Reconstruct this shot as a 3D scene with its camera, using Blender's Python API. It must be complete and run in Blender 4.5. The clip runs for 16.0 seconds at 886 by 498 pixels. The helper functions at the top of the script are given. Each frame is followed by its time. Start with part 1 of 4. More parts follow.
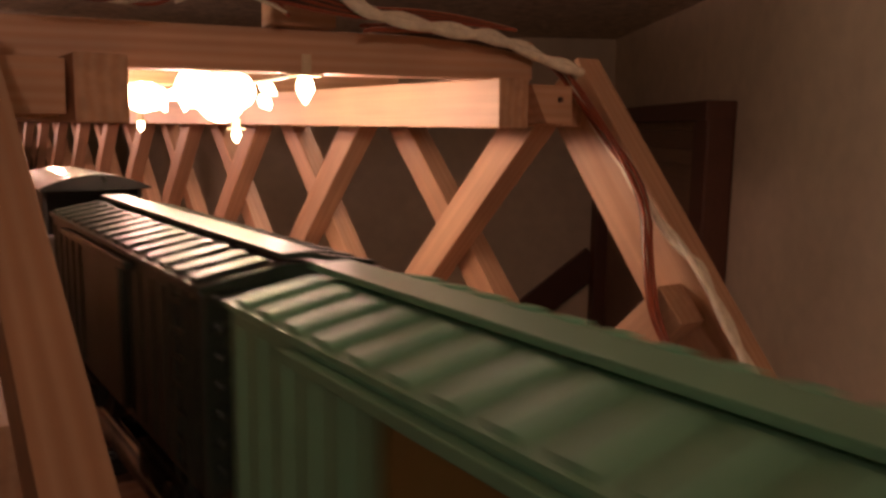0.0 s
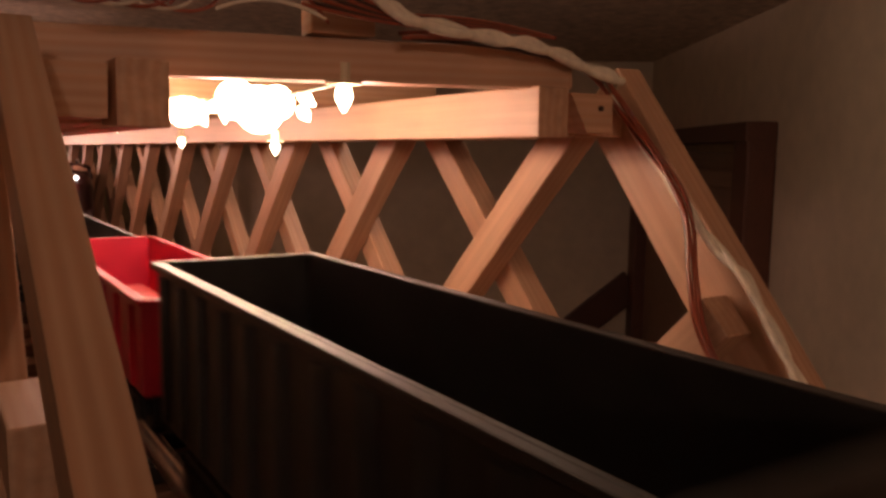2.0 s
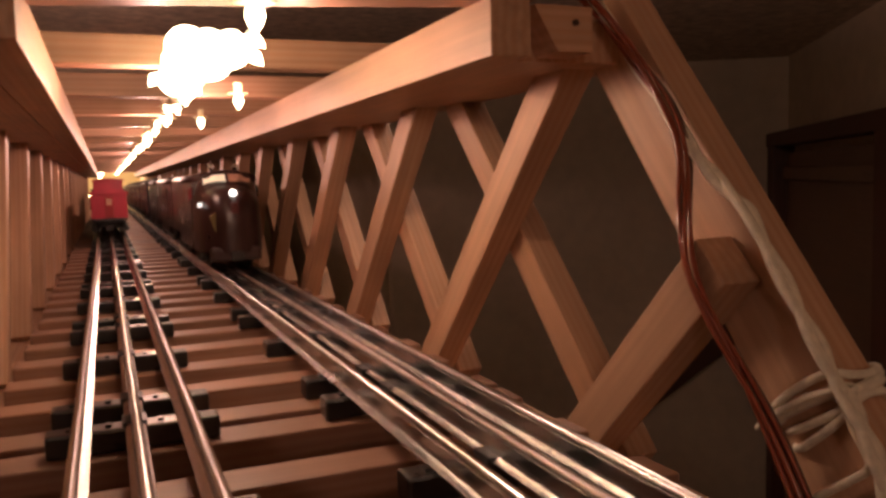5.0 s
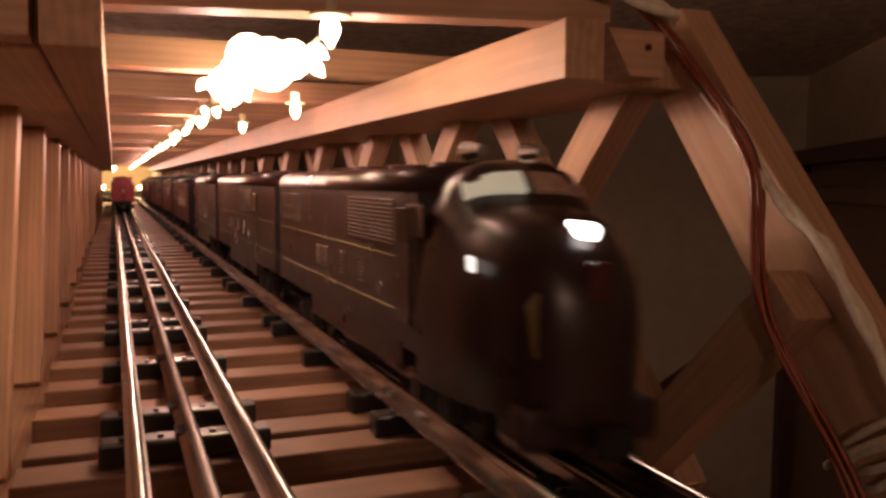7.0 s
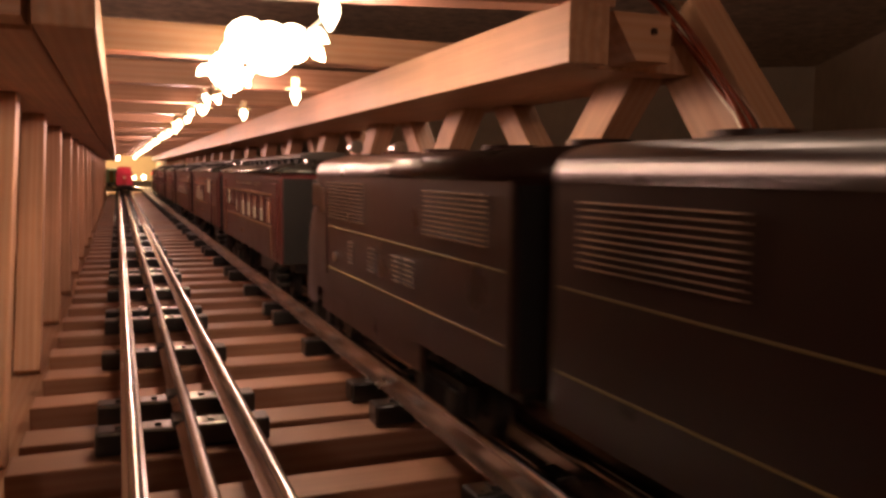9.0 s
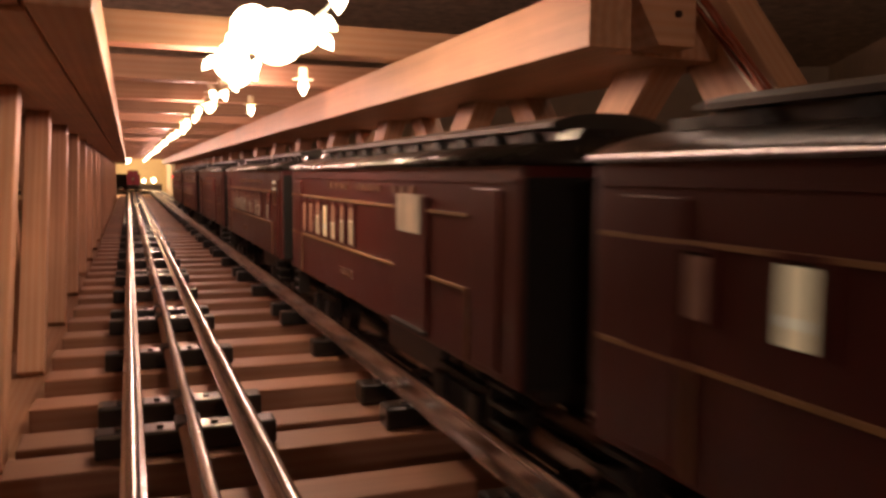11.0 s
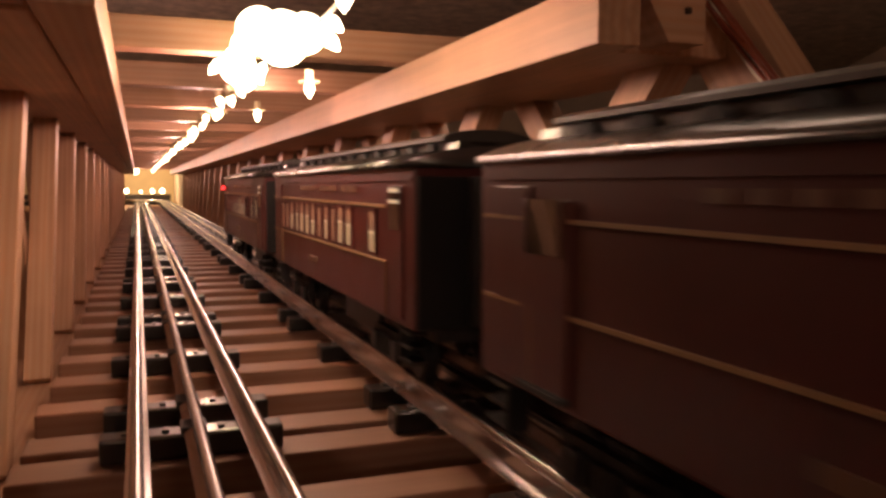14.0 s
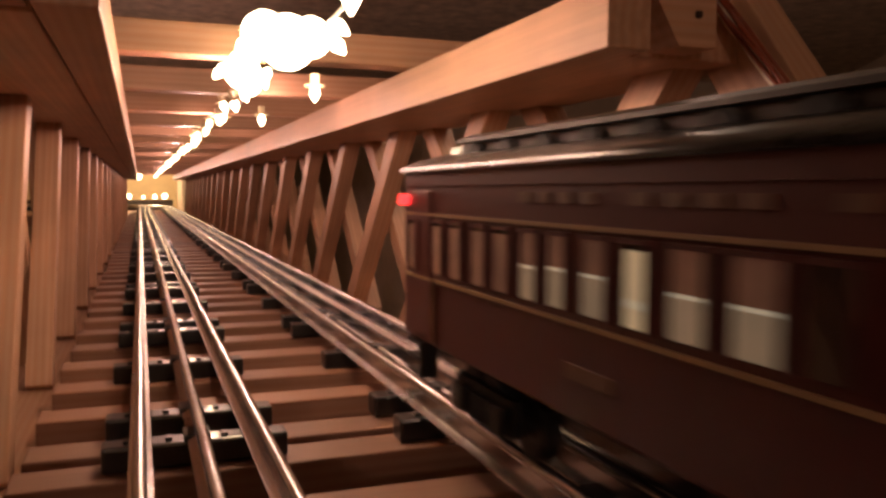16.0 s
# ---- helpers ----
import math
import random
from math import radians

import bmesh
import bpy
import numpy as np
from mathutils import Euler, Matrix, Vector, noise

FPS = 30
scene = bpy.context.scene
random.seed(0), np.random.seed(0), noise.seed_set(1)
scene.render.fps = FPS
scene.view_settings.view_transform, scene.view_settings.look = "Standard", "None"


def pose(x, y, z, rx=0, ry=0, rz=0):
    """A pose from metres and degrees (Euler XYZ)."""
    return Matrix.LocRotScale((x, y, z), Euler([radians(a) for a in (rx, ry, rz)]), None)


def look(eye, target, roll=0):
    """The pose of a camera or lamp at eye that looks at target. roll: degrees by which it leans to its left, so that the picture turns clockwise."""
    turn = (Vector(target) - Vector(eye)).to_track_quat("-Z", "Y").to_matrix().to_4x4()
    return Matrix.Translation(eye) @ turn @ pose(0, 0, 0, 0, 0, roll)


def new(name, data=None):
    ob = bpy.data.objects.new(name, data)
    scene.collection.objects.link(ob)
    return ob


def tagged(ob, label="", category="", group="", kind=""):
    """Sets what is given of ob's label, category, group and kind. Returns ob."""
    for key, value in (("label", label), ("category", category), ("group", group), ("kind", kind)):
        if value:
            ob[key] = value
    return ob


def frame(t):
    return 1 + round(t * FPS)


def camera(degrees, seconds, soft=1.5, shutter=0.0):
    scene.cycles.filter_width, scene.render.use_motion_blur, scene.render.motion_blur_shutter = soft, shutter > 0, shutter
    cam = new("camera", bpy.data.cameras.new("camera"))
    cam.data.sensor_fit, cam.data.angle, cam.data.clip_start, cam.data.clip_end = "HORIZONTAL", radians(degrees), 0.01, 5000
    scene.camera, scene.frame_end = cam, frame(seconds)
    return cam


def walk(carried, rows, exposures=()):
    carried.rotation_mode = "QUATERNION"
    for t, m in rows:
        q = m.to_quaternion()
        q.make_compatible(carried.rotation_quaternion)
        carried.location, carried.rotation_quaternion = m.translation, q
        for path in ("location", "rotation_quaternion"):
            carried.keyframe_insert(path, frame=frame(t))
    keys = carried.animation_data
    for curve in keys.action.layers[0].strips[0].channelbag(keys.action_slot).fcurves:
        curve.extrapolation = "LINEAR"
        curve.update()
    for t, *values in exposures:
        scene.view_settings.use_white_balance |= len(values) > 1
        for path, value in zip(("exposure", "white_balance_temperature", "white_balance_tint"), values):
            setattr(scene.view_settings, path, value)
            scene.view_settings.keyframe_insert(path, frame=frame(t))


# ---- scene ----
cam = camera(57.40, 16.0, soft=3.0, shutter=0.6)
PATH = [
(0, (-0.0899, -0.2582, 0.1161), (1.0500, 1.3581, -0.1805), 0.81),
    (0.5, (-0.0889, -0.2546, 0.1155), (1.0288, 1.3811, -0.1587), 0.71),
    (1, (-0.0898, -0.2565, 0.1143), (1.0023, 1.4007, -0.1327), 0.78),
    (1.5, (-0.0894, -0.2554, 0.1091), (0.9865, 1.4128, -0.1350), 0.37),
    (2, (-0.0889, -0.2548, 0.1095), (0.9823, 1.4176, -0.1266), 0.60),
    (2.5, (-0.0815, -0.2658, 0.1081), (0.9873, 1.4071, -0.1349), 0.38),
    (3, (-0.0496, -0.2672, 0.0933), (0.9634, 1.4384, -0.1613), -0.56),
    (3.5, (-0.0171, -0.2682, 0.0818), (0.8975, 1.4906, -0.1836), -2.10),
    (4, (0.0026, -0.2617, 0.0712), (0.8225, 1.5493, -0.1472), -2.89),
    (4.5, (0.0001, -0.2551, 0.0729), (0.7809, 1.5770, -0.1104), -2.48),
    (7, (-0.0226, -0.2406, 0.0808), (0.7283, 1.6059, -0.0832), 0.46),
    (7.5, (-0.0219, -0.2371, 0.0806), (0.7297, 1.6078, -0.0968), 0.53),
    (8, (-0.0213, -0.2376, 0.0809), (0.7279, 1.6074, -0.1043), 0.54),
    (10.5, (-0.0178, -0.2302, 0.0753), (0.7088, 1.6240, -0.1091), 0.69),
    (11, (-0.0169, -0.2250, 0.0750), (0.7030, 1.6323, -0.1039), 0.48),
    (11.5, (-0.0162, -0.2251, 0.0744), (0.6979, 1.6352, -0.0971), 0.40),
    (12, (-0.0170, -0.2240, 0.0738), (0.6961, 1.6365, -0.0988), 0.26),
    (12.5, (-0.0157, -0.2245, 0.0719), (0.6964, 1.6363, -0.1014), 0.13),
    (13, (-0.0158, -0.2262, 0.0717), (0.6947, 1.6355, -0.0996), 0.11),
    (13.5, (-0.0164, -0.2251, 0.0719), (0.6911, 1.6384, -0.0919), 0.06),
    (14, (-0.0158, -0.2220, 0.0720), (0.6869, 1.6439, -0.0843), 0.15),
    (14.5, (-0.0161, -0.2189, 0.0728), (0.6819, 1.6494, -0.0763), 0.26),
    (15, (-0.0164, -0.2197, 0.0718), (0.6833, 1.6481, -0.0757), 0.17),
    (15.5, (-0.0164, -0.2203, 0.0722), (0.6821, 1.6483, -0.0711), 0.20),
    (16, (-0.0162, -0.2182, 0.0717), (0.6823, 1.6505, -0.0699), 0.25),
]
walk(cam, [(t, look(e, g, r)) for t, e, g, r in PATH], [(0, 0.55), (2.5, 0.5), (4.5, 0.25), (7.0, 0.25), (11.0, 0.22), (16.0, 0.22)])

# ---------- light: warm miniature bulbs under the bridge deck beams, and added room lights ---
world = bpy.data.worlds.new("world")
scene.world = world
world.use_nodes = True
world.node_tree.nodes["Background"].inputs[0].default_value = (0.9, 0.6, 0.4, 1)
world.node_tree.nodes["Background"].inputs[1].default_value = 0.0
WARM = (1.0, 0.54, 0.445)


def lamp(x, y, z, power, radius=0.004, colour=WARM):
    data = bpy.data.lights.new("point_light", "POINT")
    data.energy, data.color, data.shadow_soft_size = power, colour, radius
    ob = new("point_light", data)
    ob.location = (x, y, z)
    return ob


BRIDGE_END = 3.5
for x, y, z, p in ((0.060, 0.035, 0.1250, 0.03), (0.060, 0.09, 0.1250, 0.075), (0.018, 0.09, 0.1220, 0.07), (0.018, 0.2, 0.1220, 0.10), (0.060, 0.33, 0.1250, 0.13)):
    lamp(x, y, z, p)
for y, p in ((0.5, 0.15), (0.72, 0.20), (1.0, 0.24), (1.35, 0.28), (1.75, 0.30), (2.2, 0.32), (2.7, 0.34), (3.2, 0.36)):
    lamp(0.034, y, 0.1220, p)
# Unseen ceiling lights, added to brighten the walls, portal and car roofs.
ADDED_LIGHTS = ((-0.40, -1.20, 3.4), (0.38, 0.42, 0.70))
for x, y, p in ADDED_LIGHTS:
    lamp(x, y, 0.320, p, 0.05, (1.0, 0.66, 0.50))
lamp(-0.03, 4.25, 0.17, 3.2, 0.015, (1.0, 0.66, 0.38))


# ---------- materials ----------
def material(name, colour, rough=0.5, metal=0.0, spread=0.25, scale=(60, 60, 60), bump=0.1, coat=0.0, emit=0.0):
    m = bpy.data.materials.new(name)
    m.use_nodes = True
    nt = m.node_tree
    b = nt.nodes["Principled BSDF"]
    b.inputs["Roughness"].default_value = rough
    b.inputs["Metallic"].default_value = metal
    b.inputs["Coat Weight"].default_value = coat
    tc = nt.nodes.new("ShaderNodeTexCoord")
    mp = nt.nodes.new("ShaderNodeMapping")
    mp.inputs["Scale"].default_value = scale
    nt.links.new(tc.outputs["Object"], mp.inputs[0])
    info = nt.nodes.new("ShaderNodeObjectInfo")
    shift = nt.nodes.new("ShaderNodeVectorMath")
    shift.operation = "SCALE"
    shift.inputs[0].default_value = (17, 9, 23)
    nt.links.new(info.outputs["Random"], shift.inputs["Scale"])
    nt.links.new(shift.outputs[0], mp.inputs["Location"])
    n1 = nt.nodes.new("ShaderNodeTexNoise")
    n1.inputs["Scale"].default_value = 1.0
    n1.inputs["Detail"].default_value = 6
    nt.links.new(mp.outputs[0], n1.inputs["Vector"])
    n2 = nt.nodes.new("ShaderNodeTexNoise")
    n2.inputs["Scale"].default_value = 25
    n2.inputs["Detail"].default_value = 3
    nt.links.new(tc.outputs["Object"], n2.inputs["Vector"])
    add = nt.nodes.new("ShaderNodeMath")
    add.operation = "MULTIPLY_ADD"
    add.inputs[1].default_value = 0.6
    nt.links.new(n1.outputs[0], add.inputs[0])
    half = nt.nodes.new("ShaderNodeMath")
    half.operation = "MULTIPLY"
    half.inputs[1].default_value = 0.4
    nt.links.new(n2.outputs[0], half.inputs[0])
    nt.links.new(half.outputs[0], add.inputs[2])
    ramp = nt.nodes.new("ShaderNodeValToRGB")
    lo = [c * (1 - spread) for c in colour]
    hi = [min(1, c * (1 + spread)) for c in colour]
    ramp.color_ramp.elements[0].position, ramp.color_ramp.elements[1].position = 0.35, 0.65
    ramp.color_ramp.elements[0].color = (*lo, 1)
    ramp.color_ramp.elements[1].color = (*hi, 1)
    nt.links.new(add.outputs[0], ramp.inputs[0])
    nt.links.new(ramp.outputs[0], b.inputs["Base Color"])
    rr = nt.nodes.new("ShaderNodeMapRange")
    rr.inputs["To Min"].default_value, rr.inputs["To Max"].default_value = max(0.02, rough - 0.12), min(1, rough + 0.12)
    nt.links.new(add.outputs[0], rr.inputs[0])
    nt.links.new(rr.outputs[0], b.inputs["Roughness"])
    if bump:
        bp = nt.nodes.new("ShaderNodeBump")
        bp.inputs["Strength"].default_value = bump
        bp.inputs["Distance"].default_value = 0.001
        nt.links.new(n1.outputs[0], bp.inputs["Height"])
        nt.links.new(bp.outputs[0], b.inputs["Normal"])
    if emit:
        b.inputs["Emission Color"].default_value = (*colour, 1)
        b.inputs["Emission Strength"].default_value = emit
    return m


def wood_material(name, colour, ring=0.35):
    m = material(name, colour, 0.5, 0, 0.16, (9, 260, 260), 0.12)
    nt = m.node_tree
    b = nt.nodes["Principled BSDF"]
    base = b.inputs["Base Color"].links[0].from_socket
    mp = [n for n in nt.nodes if n.type == "MAPPING"][0]
    wave = nt.nodes.new("ShaderNodeTexWave")
    wave.wave_type, wave.bands_direction = "BANDS", "Z"
    wave.inputs["Scale"].default_value = 0.32
    wave.inputs["Distortion"].default_value = 5.0
    wave.inputs["Detail"].default_value = 3
    wave.inputs["Detail Scale"].default_value = 0.6
    nt.links.new(mp.outputs[0], wave.inputs["Vector"])
    info = [n for n in nt.nodes if n.type == "OBJECT_INFO"][0]
    hv = nt.nodes.new("ShaderNodeHueSaturation")
    val = nt.nodes.new("ShaderNodeMapRange")
    val.inputs["To Min"].default_value, val.inputs["To Max"].default_value = 0.82, 1.15
    nt.links.new(info.outputs["Random"], val.inputs[0])
    nt.links.new(val.outputs[0], hv.inputs["Value"])
    mix = nt.nodes.new("ShaderNodeMix")
    mix.data_type, mix.blend_type = "RGBA", "MULTIPLY"
    fac = nt.nodes.new("ShaderNodeMath")
    fac.operation = "MULTIPLY"
    fac.inputs[1].default_value = ring
    nt.links.new(wave.outputs["Fac"], fac.inputs[0])
    nt.links.new(fac.outputs[0], mix.inputs[0])
    nt.links.new(base, mix.inputs[6])
    mix.inputs[7].default_value = (0.78, 0.55, 0.38, 1)
    nt.links.new(mix.outputs[2], hv.inputs["Color"])
    nt.links.new(hv.outputs[0], b.inputs["Base Color"])
    return m


PINE = wood_material("pine", (0.56, 0.345, 0.225))
TIEWOOD = wood_material("tie_wood", (0.30, 0.165, 0.11))
DOORWOOD = wood_material("aged_door_wood", (0.26, 0.17, 0.115))
WALNUT = wood_material("stained_wood", (0.13, 0.055, 0.035))
STEEL = material("tinplate_steel", (0.56, 0.54, 0.53), 0.24, 1.0, 0.18, (120, 12, 120), 0.05)
BLACKTIN = material("black_tinplate", (0.012, 0.012, 0.012), 0.3, 0.0, 0.3, (90, 90, 90), 0.05, 0.4)
BLACK = material("black_plastic", (0.021, 0.019, 0.017), 0.42, 0, 0.4, (120, 120, 120), 0.08)
TRUCK = material("dark_metal", (0.02, 0.018, 0.017), 0.45, 0.3, 0.4, (150, 150, 150), 0.1)
GREEN = material("mint_green_plastic", (0.23, 0.50, 0.34), 0.38, 0, 0.10, (60, 60, 60), 0.04)
DARKGREEN = material("dark_green_plastic", (0.026, 0.038, 0.029), 0.35, 0, 0.12, (60, 60, 60), 0.04)
TAN = material("tan_panel", (0.24, 0.18, 0.06), 0.5, 0, 0.1, (60, 60, 60), 0.03)
RED = material("red_plastic", (0.46, 0.012, 0.042), 0.4, 0, 0.10, (60, 60, 60), 0.04)
REDDOOR = material("worn_red_plastic", (0.32, 0.012, 0.02), 0.45, 0, 0.15, (60, 60, 60), 0.04)
REDPINK = material("faded_red_floor", (0.55, 0.065, 0.075), 0.45, 0, 0.15, (60, 60, 60), 0.05)
ASH = material("grey_floor_sheet", (0.18, 0.14, 0.115), 0.7, 0, 0.35, (70, 30, 70), 0.2)
MAROON = material("tuscan_red_plastic", (0.082, 0.0135, 0.0125), 0.36, 0, 0.12, (60, 60, 60), 0.03)
LOCO = material("dark_tuscan_plastic", (0.032, 0.013, 0.0115), 0.30, 0, 0.07, (60, 60, 60), 0.005)
# Matt black for the vents, and for shade put on the car ends.
VENT_SHADE_BLACK = material("matt_black_vent_and_shade", (0.005, 0.0045, 0.0045), 0.75, 0, 0.2, (90, 90, 90), 0.02)
# Lamplight behind this shade is put in as emission.
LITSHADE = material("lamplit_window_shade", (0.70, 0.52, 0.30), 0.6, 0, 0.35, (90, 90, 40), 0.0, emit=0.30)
CLERESTORY = material("grey_clerestory_paint", (0.038, 0.034, 0.031), 0.42, 0, 0.25, (70, 40, 70), 0.05)
ROOF = material("charcoal_roof", (0.019, 0.0175, 0.0165), 0.28, 0, 0.2, (70, 70, 70), 0.04)
GOLD = material("gold_stripe", (0.34, 0.20, 0.095), 0.5, 0, 0.15, (90, 90, 90), 0.03)
FADED = material("faded_lettering", (0.16, 0.075, 0.04), 0.5, 0, 0.2, (90, 90, 90), 0.03)
YELLOW = material("faded_yellow_panel", (0.25, 0.19, 0.08), 0.5, 0, 0.15, (90, 90, 90), 0.03)
# Tan shade; its emission imitates light reflected by the window glass.
CURTAIN = material("glowing_tan_shade", (0.52, 0.39, 0.25), 0.6, 0, 0.35, (110, 110, 60), 0.0, emit=0.15)
# Glints of the layout's lights in the glass, painted as glowing strips.
GLINT = material("painted_glint", (0.80, 0.68, 0.48), 0.3, 0, 0.3, (110, 110, 60), 0.0, emit=0.25)
# Dim shades and panes; colour and weak emission imitate reflected light.
DIMWIN = material("dim_window_glow", (0.40, 0.22, 0.15), 0.6, 0, 0.3, (150, 150, 150), 0.0, emit=0.03)
REDWIN = material("red_lit_window", (0.22, 0.030, 0.026), 0.5, 0, 0.2, (150, 150, 150), 0.0, emit=0.03)
GLASS = material("dark_window_glass", (0.02, 0.013, 0.012), 0.1, 0, 0.2, (90, 90, 90), 0.0, 0.5)
CABGLASS = material("lit_cab_glass", (0.85, 0.80, 0.6), 0.25, 0, 0.05, (90, 90, 90), 0.0, emit=0.26)
HEADLIGHT = material("headlight", (1.0, 0.95, 0.88), 0.3, 0, 0.02, (90, 90, 90), 0.0, emit=6.0)
MARKER = material("number_board", (1.0, 0.92, 0.85), 0.3, 0, 0.02, (90, 90, 90), 0.0, emit=1.1)
TAILRED = material("red_tail_lamp", (1.0, 0.03, 0.03), 0.3, 0, 0.02, (90, 90, 90), 0.0, emit=3.0)
BULB = material("bulb_glass", (1.0, 0.78, 0.48), 0.2, 0, 0.02, (90, 90, 90), 0.0, emit=14.0)
FARBULB = material("far_bulb_glass", (1.0, 0.72, 0.4), 0.2, 0, 0.02, (90, 90, 90), 0.0, emit=14.0)
DOMEGLASS = material("frosted_dome_glass", (1.0, 0.80, 0.62), 0.4, 0, 0.02, (90, 90, 90), 0.0, emit=1.2)
SOCKET = material("pale_lamp_socket", (0.75, 0.62, 0.42), 0.5, 0, 0.1, (90, 90, 90), 0.0)
CORD = material("white_cord", (0.84, 0.76, 0.62), 0.6, 0, 0.15, (300, 300, 300), 0.15)
COPPER = material("red_brown_wire", (0.30, 0.065, 0.03), 0.3, 0, 0.2, (200, 200, 200), 0.05, 0.5)
DARKWIRE = material("dark_wire", (0.06, 0.028, 0.02), 0.4, 0, 0.2, (200, 200, 200), 0.05)
PLASTER = material("beige_plaster", (0.80, 0.68, 0.53), 0.9, 0, 0.10, (3, 3, 3), 0.3)
CEILING = material("textured_ceiling", (0.68, 0.58, 0.46), 0.95, 0, 0.30, (45, 45, 45), 0.9)
CARPET = material("dark_floor", (0.06, 0.045, 0.035), 0.9, 0, 0.3, (30, 30, 30), 0.3)
YWALL = material("cream_wall", (0.72, 0.62, 0.40), 0.85, 0, 0.08, (4, 4, 4), 0.1)


# ---------- mesh helpers ----------
def add_box(bm, cx, cy, cz, sx, sy, sz, bevel=0.0):
    r = bmesh.ops.create_cube(bm, size=1.0, matrix=Matrix.Translation((cx, cy, cz)) @ Matrix.Diagonal((sx, sy, sz, 1)))
    if bevel:
        es = list({e for v in r["verts"] for e in v.link_edges})
        bmesh.ops.bevel(bm, geom=es, offset=bevel, segments=2, affect="EDGES", profile=0.6)
    return bm


def add_cyl(bm, c, r, depth, axis="x", segments=14, r2=None):
    turn = {"x": pose(0, 0, 0, 0, 90, 0), "y": pose(0, 0, 0, 90, 0, 0), "z": Matrix.Identity(4)}[axis]
    bmesh.ops.create_cone(bm, cap_ends=True, segments=segments, radius1=r, radius2=r if r2 is None else r2, depth=depth, matrix=Matrix.Translation(c) @ turn)
    return bm


def extrude_y(bm, profile, y0, y1, cap=True):
    """A closed profile of (x, z) drawn along y."""
    a = [bm.verts.new((x, y0, z)) for x, z in profile]
    b = [bm.verts.new((x, y1, z)) for x, z in profile]
    n = len(profile)
    for i in range(n):
        bm.faces.new((a[i], a[(i + 1) % n], b[(i + 1) % n], b[i]))
    if cap:
        bm.faces.new(a[::-1])
        bm.faces.new(b)
    bmesh.ops.recalc_face_normals(bm, faces=bm.faces[:])
    return bm


def to_mesh(name, bm, mat, smooth=False):
    me = bpy.data.meshes.new(name)
    bm.to_mesh(me)
    bm.free()
    me.materials.append(mat)
    if smooth:
        for p in me.polygons:
            p.use_smooth = True
    return me


def part(name, bm, mat, parent=None, label="", smooth=False):
    ob = new(name, to_mesh(name, bm, mat, smooth))
    ob.parent = parent
    return tagged(ob, label)


def again(name, me, parent, m):
    ob = new(name, me)
    ob.parent = parent
    ob.matrix_basis = m
    return ob


def boxes(*rows, bevel=0.0):
    bm = bmesh.new()
    for r in rows:
        add_box(bm, *r, bevel)
    return bm


CACHE = {}


def stick(name, p0, p1, wide, deep, parent, mat=PINE, label=""):
    """A squared timber from p0 to p1; 'deep' is its size along the world's x (or z for a cross timber), 'wide' the other one."""
    p0, p1 = Vector(p0), Vector(p1)
    d = p1 - p0
    key = (round(d.length, 4), wide, deep, mat.name)
    if key not in CACHE:
        CACHE[key] = to_mesh(name, add_box(bmesh.new(), 0, 0, 0, d.length, wide, deep, 0.0007), mat)
    u = d.normalized()
    w = Vector((1, 0, 0)) if abs(u.x) < 0.9 else Vector((0, 0, 1))
    v = w.cross(u)
    m = Matrix((u, v, w)).transposed().to_4x4()
    m.translation = (p0 + p1) / 2
    ob = again(name, CACHE[key], parent, m)
    return tagged(ob, label)


def wire(name, points, radius, mat, parent=None, label=""):
    cu = bpy.data.curves.new(name, "CURVE")
    cu.dimensions, cu.bevel_depth, cu.bevel_resolution, cu.resolution_u = "3D", radius, 3, 6
    sp = cu.splines.new("NURBS")
    sp.points.add(len(points) - 1)
    for p, q in zip(sp.points, points):
        p.co = (*q, 1)
    sp.use_endpoint_u, sp.order_u = True, 4
    cu.materials.append(mat)
    ob = new(name, cu)
    ob.parent = parent
    return tagged(ob, label)


# ---------- the room ----------
CEIL = 0.407
CORNER = Vector((1.915, 1.626, 0))
ALONG = Vector((-0.548, -0.837, 0))
BACK = Vector((-0.837, 0.548, 0))


def wall(name, a, b, z0, z1, thick, mat, label):
    a, b = Vector(a), Vector(b)
    d = (b - a).normalized()
    n = Vector((d.y, -d.x, 0))
    bm = bmesh.new()
    vs = []
    for z in (z0, z1):
        for p in (a, b, b + n * thick, a + n * thick):
            vs.append(bm.verts.new((p.x, p.y, z)))
    for f in ((0, 1, 2, 3), (7, 6, 5, 4), (0, 4, 5, 1), (1, 5, 6, 2), (2, 6, 7, 3), (3, 7, 4, 0)):
        bm.faces.new([vs[i] for i in f])
    bmesh.ops.recalc_face_normals(bm, faces=bm.faces[:])
    return tagged(part(name, bm, mat), label, "wall", kind="structure")


FLOOR_Z = -1.9
wall("wall_east", CORNER, CORNER + ALONG * 4.6, FLOOR_Z, CEIL, -0.1, PLASTER, "beige plaster wall in dim light")
wall("wall_north", CORNER + BACK * 1.25, CORNER, FLOOR_Z, CEIL, -0.1, PLASTER, "beige plaster wall in deep shade")
wall("wall_south", (-0.75, -2.35, 0), (-3.6, -2.35, 0), FLOOR_Z, CEIL, 0.1, PLASTER, "beige plaster wall behind the camera")
wall("wall_west", (-3.6, -2.35, 0), (-3.6, 4.75, 0), FLOOR_Z, CEIL, 0.1, PLASTER, "beige plaster wall beyond the layout")
wall("wall_far", (-3.6, 4.75, 0), (1.0, 4.75, 0), FLOOR_Z, CEIL, 0.1, YWALL, "cream wall lit by warm lamps")
wall("wall_partition", (0.178, 3.64, 0), (0.178, 4.75, 0), FLOOR_Z, CEIL, 0.06, PLASTER, "pale return wall beside the far tracks")
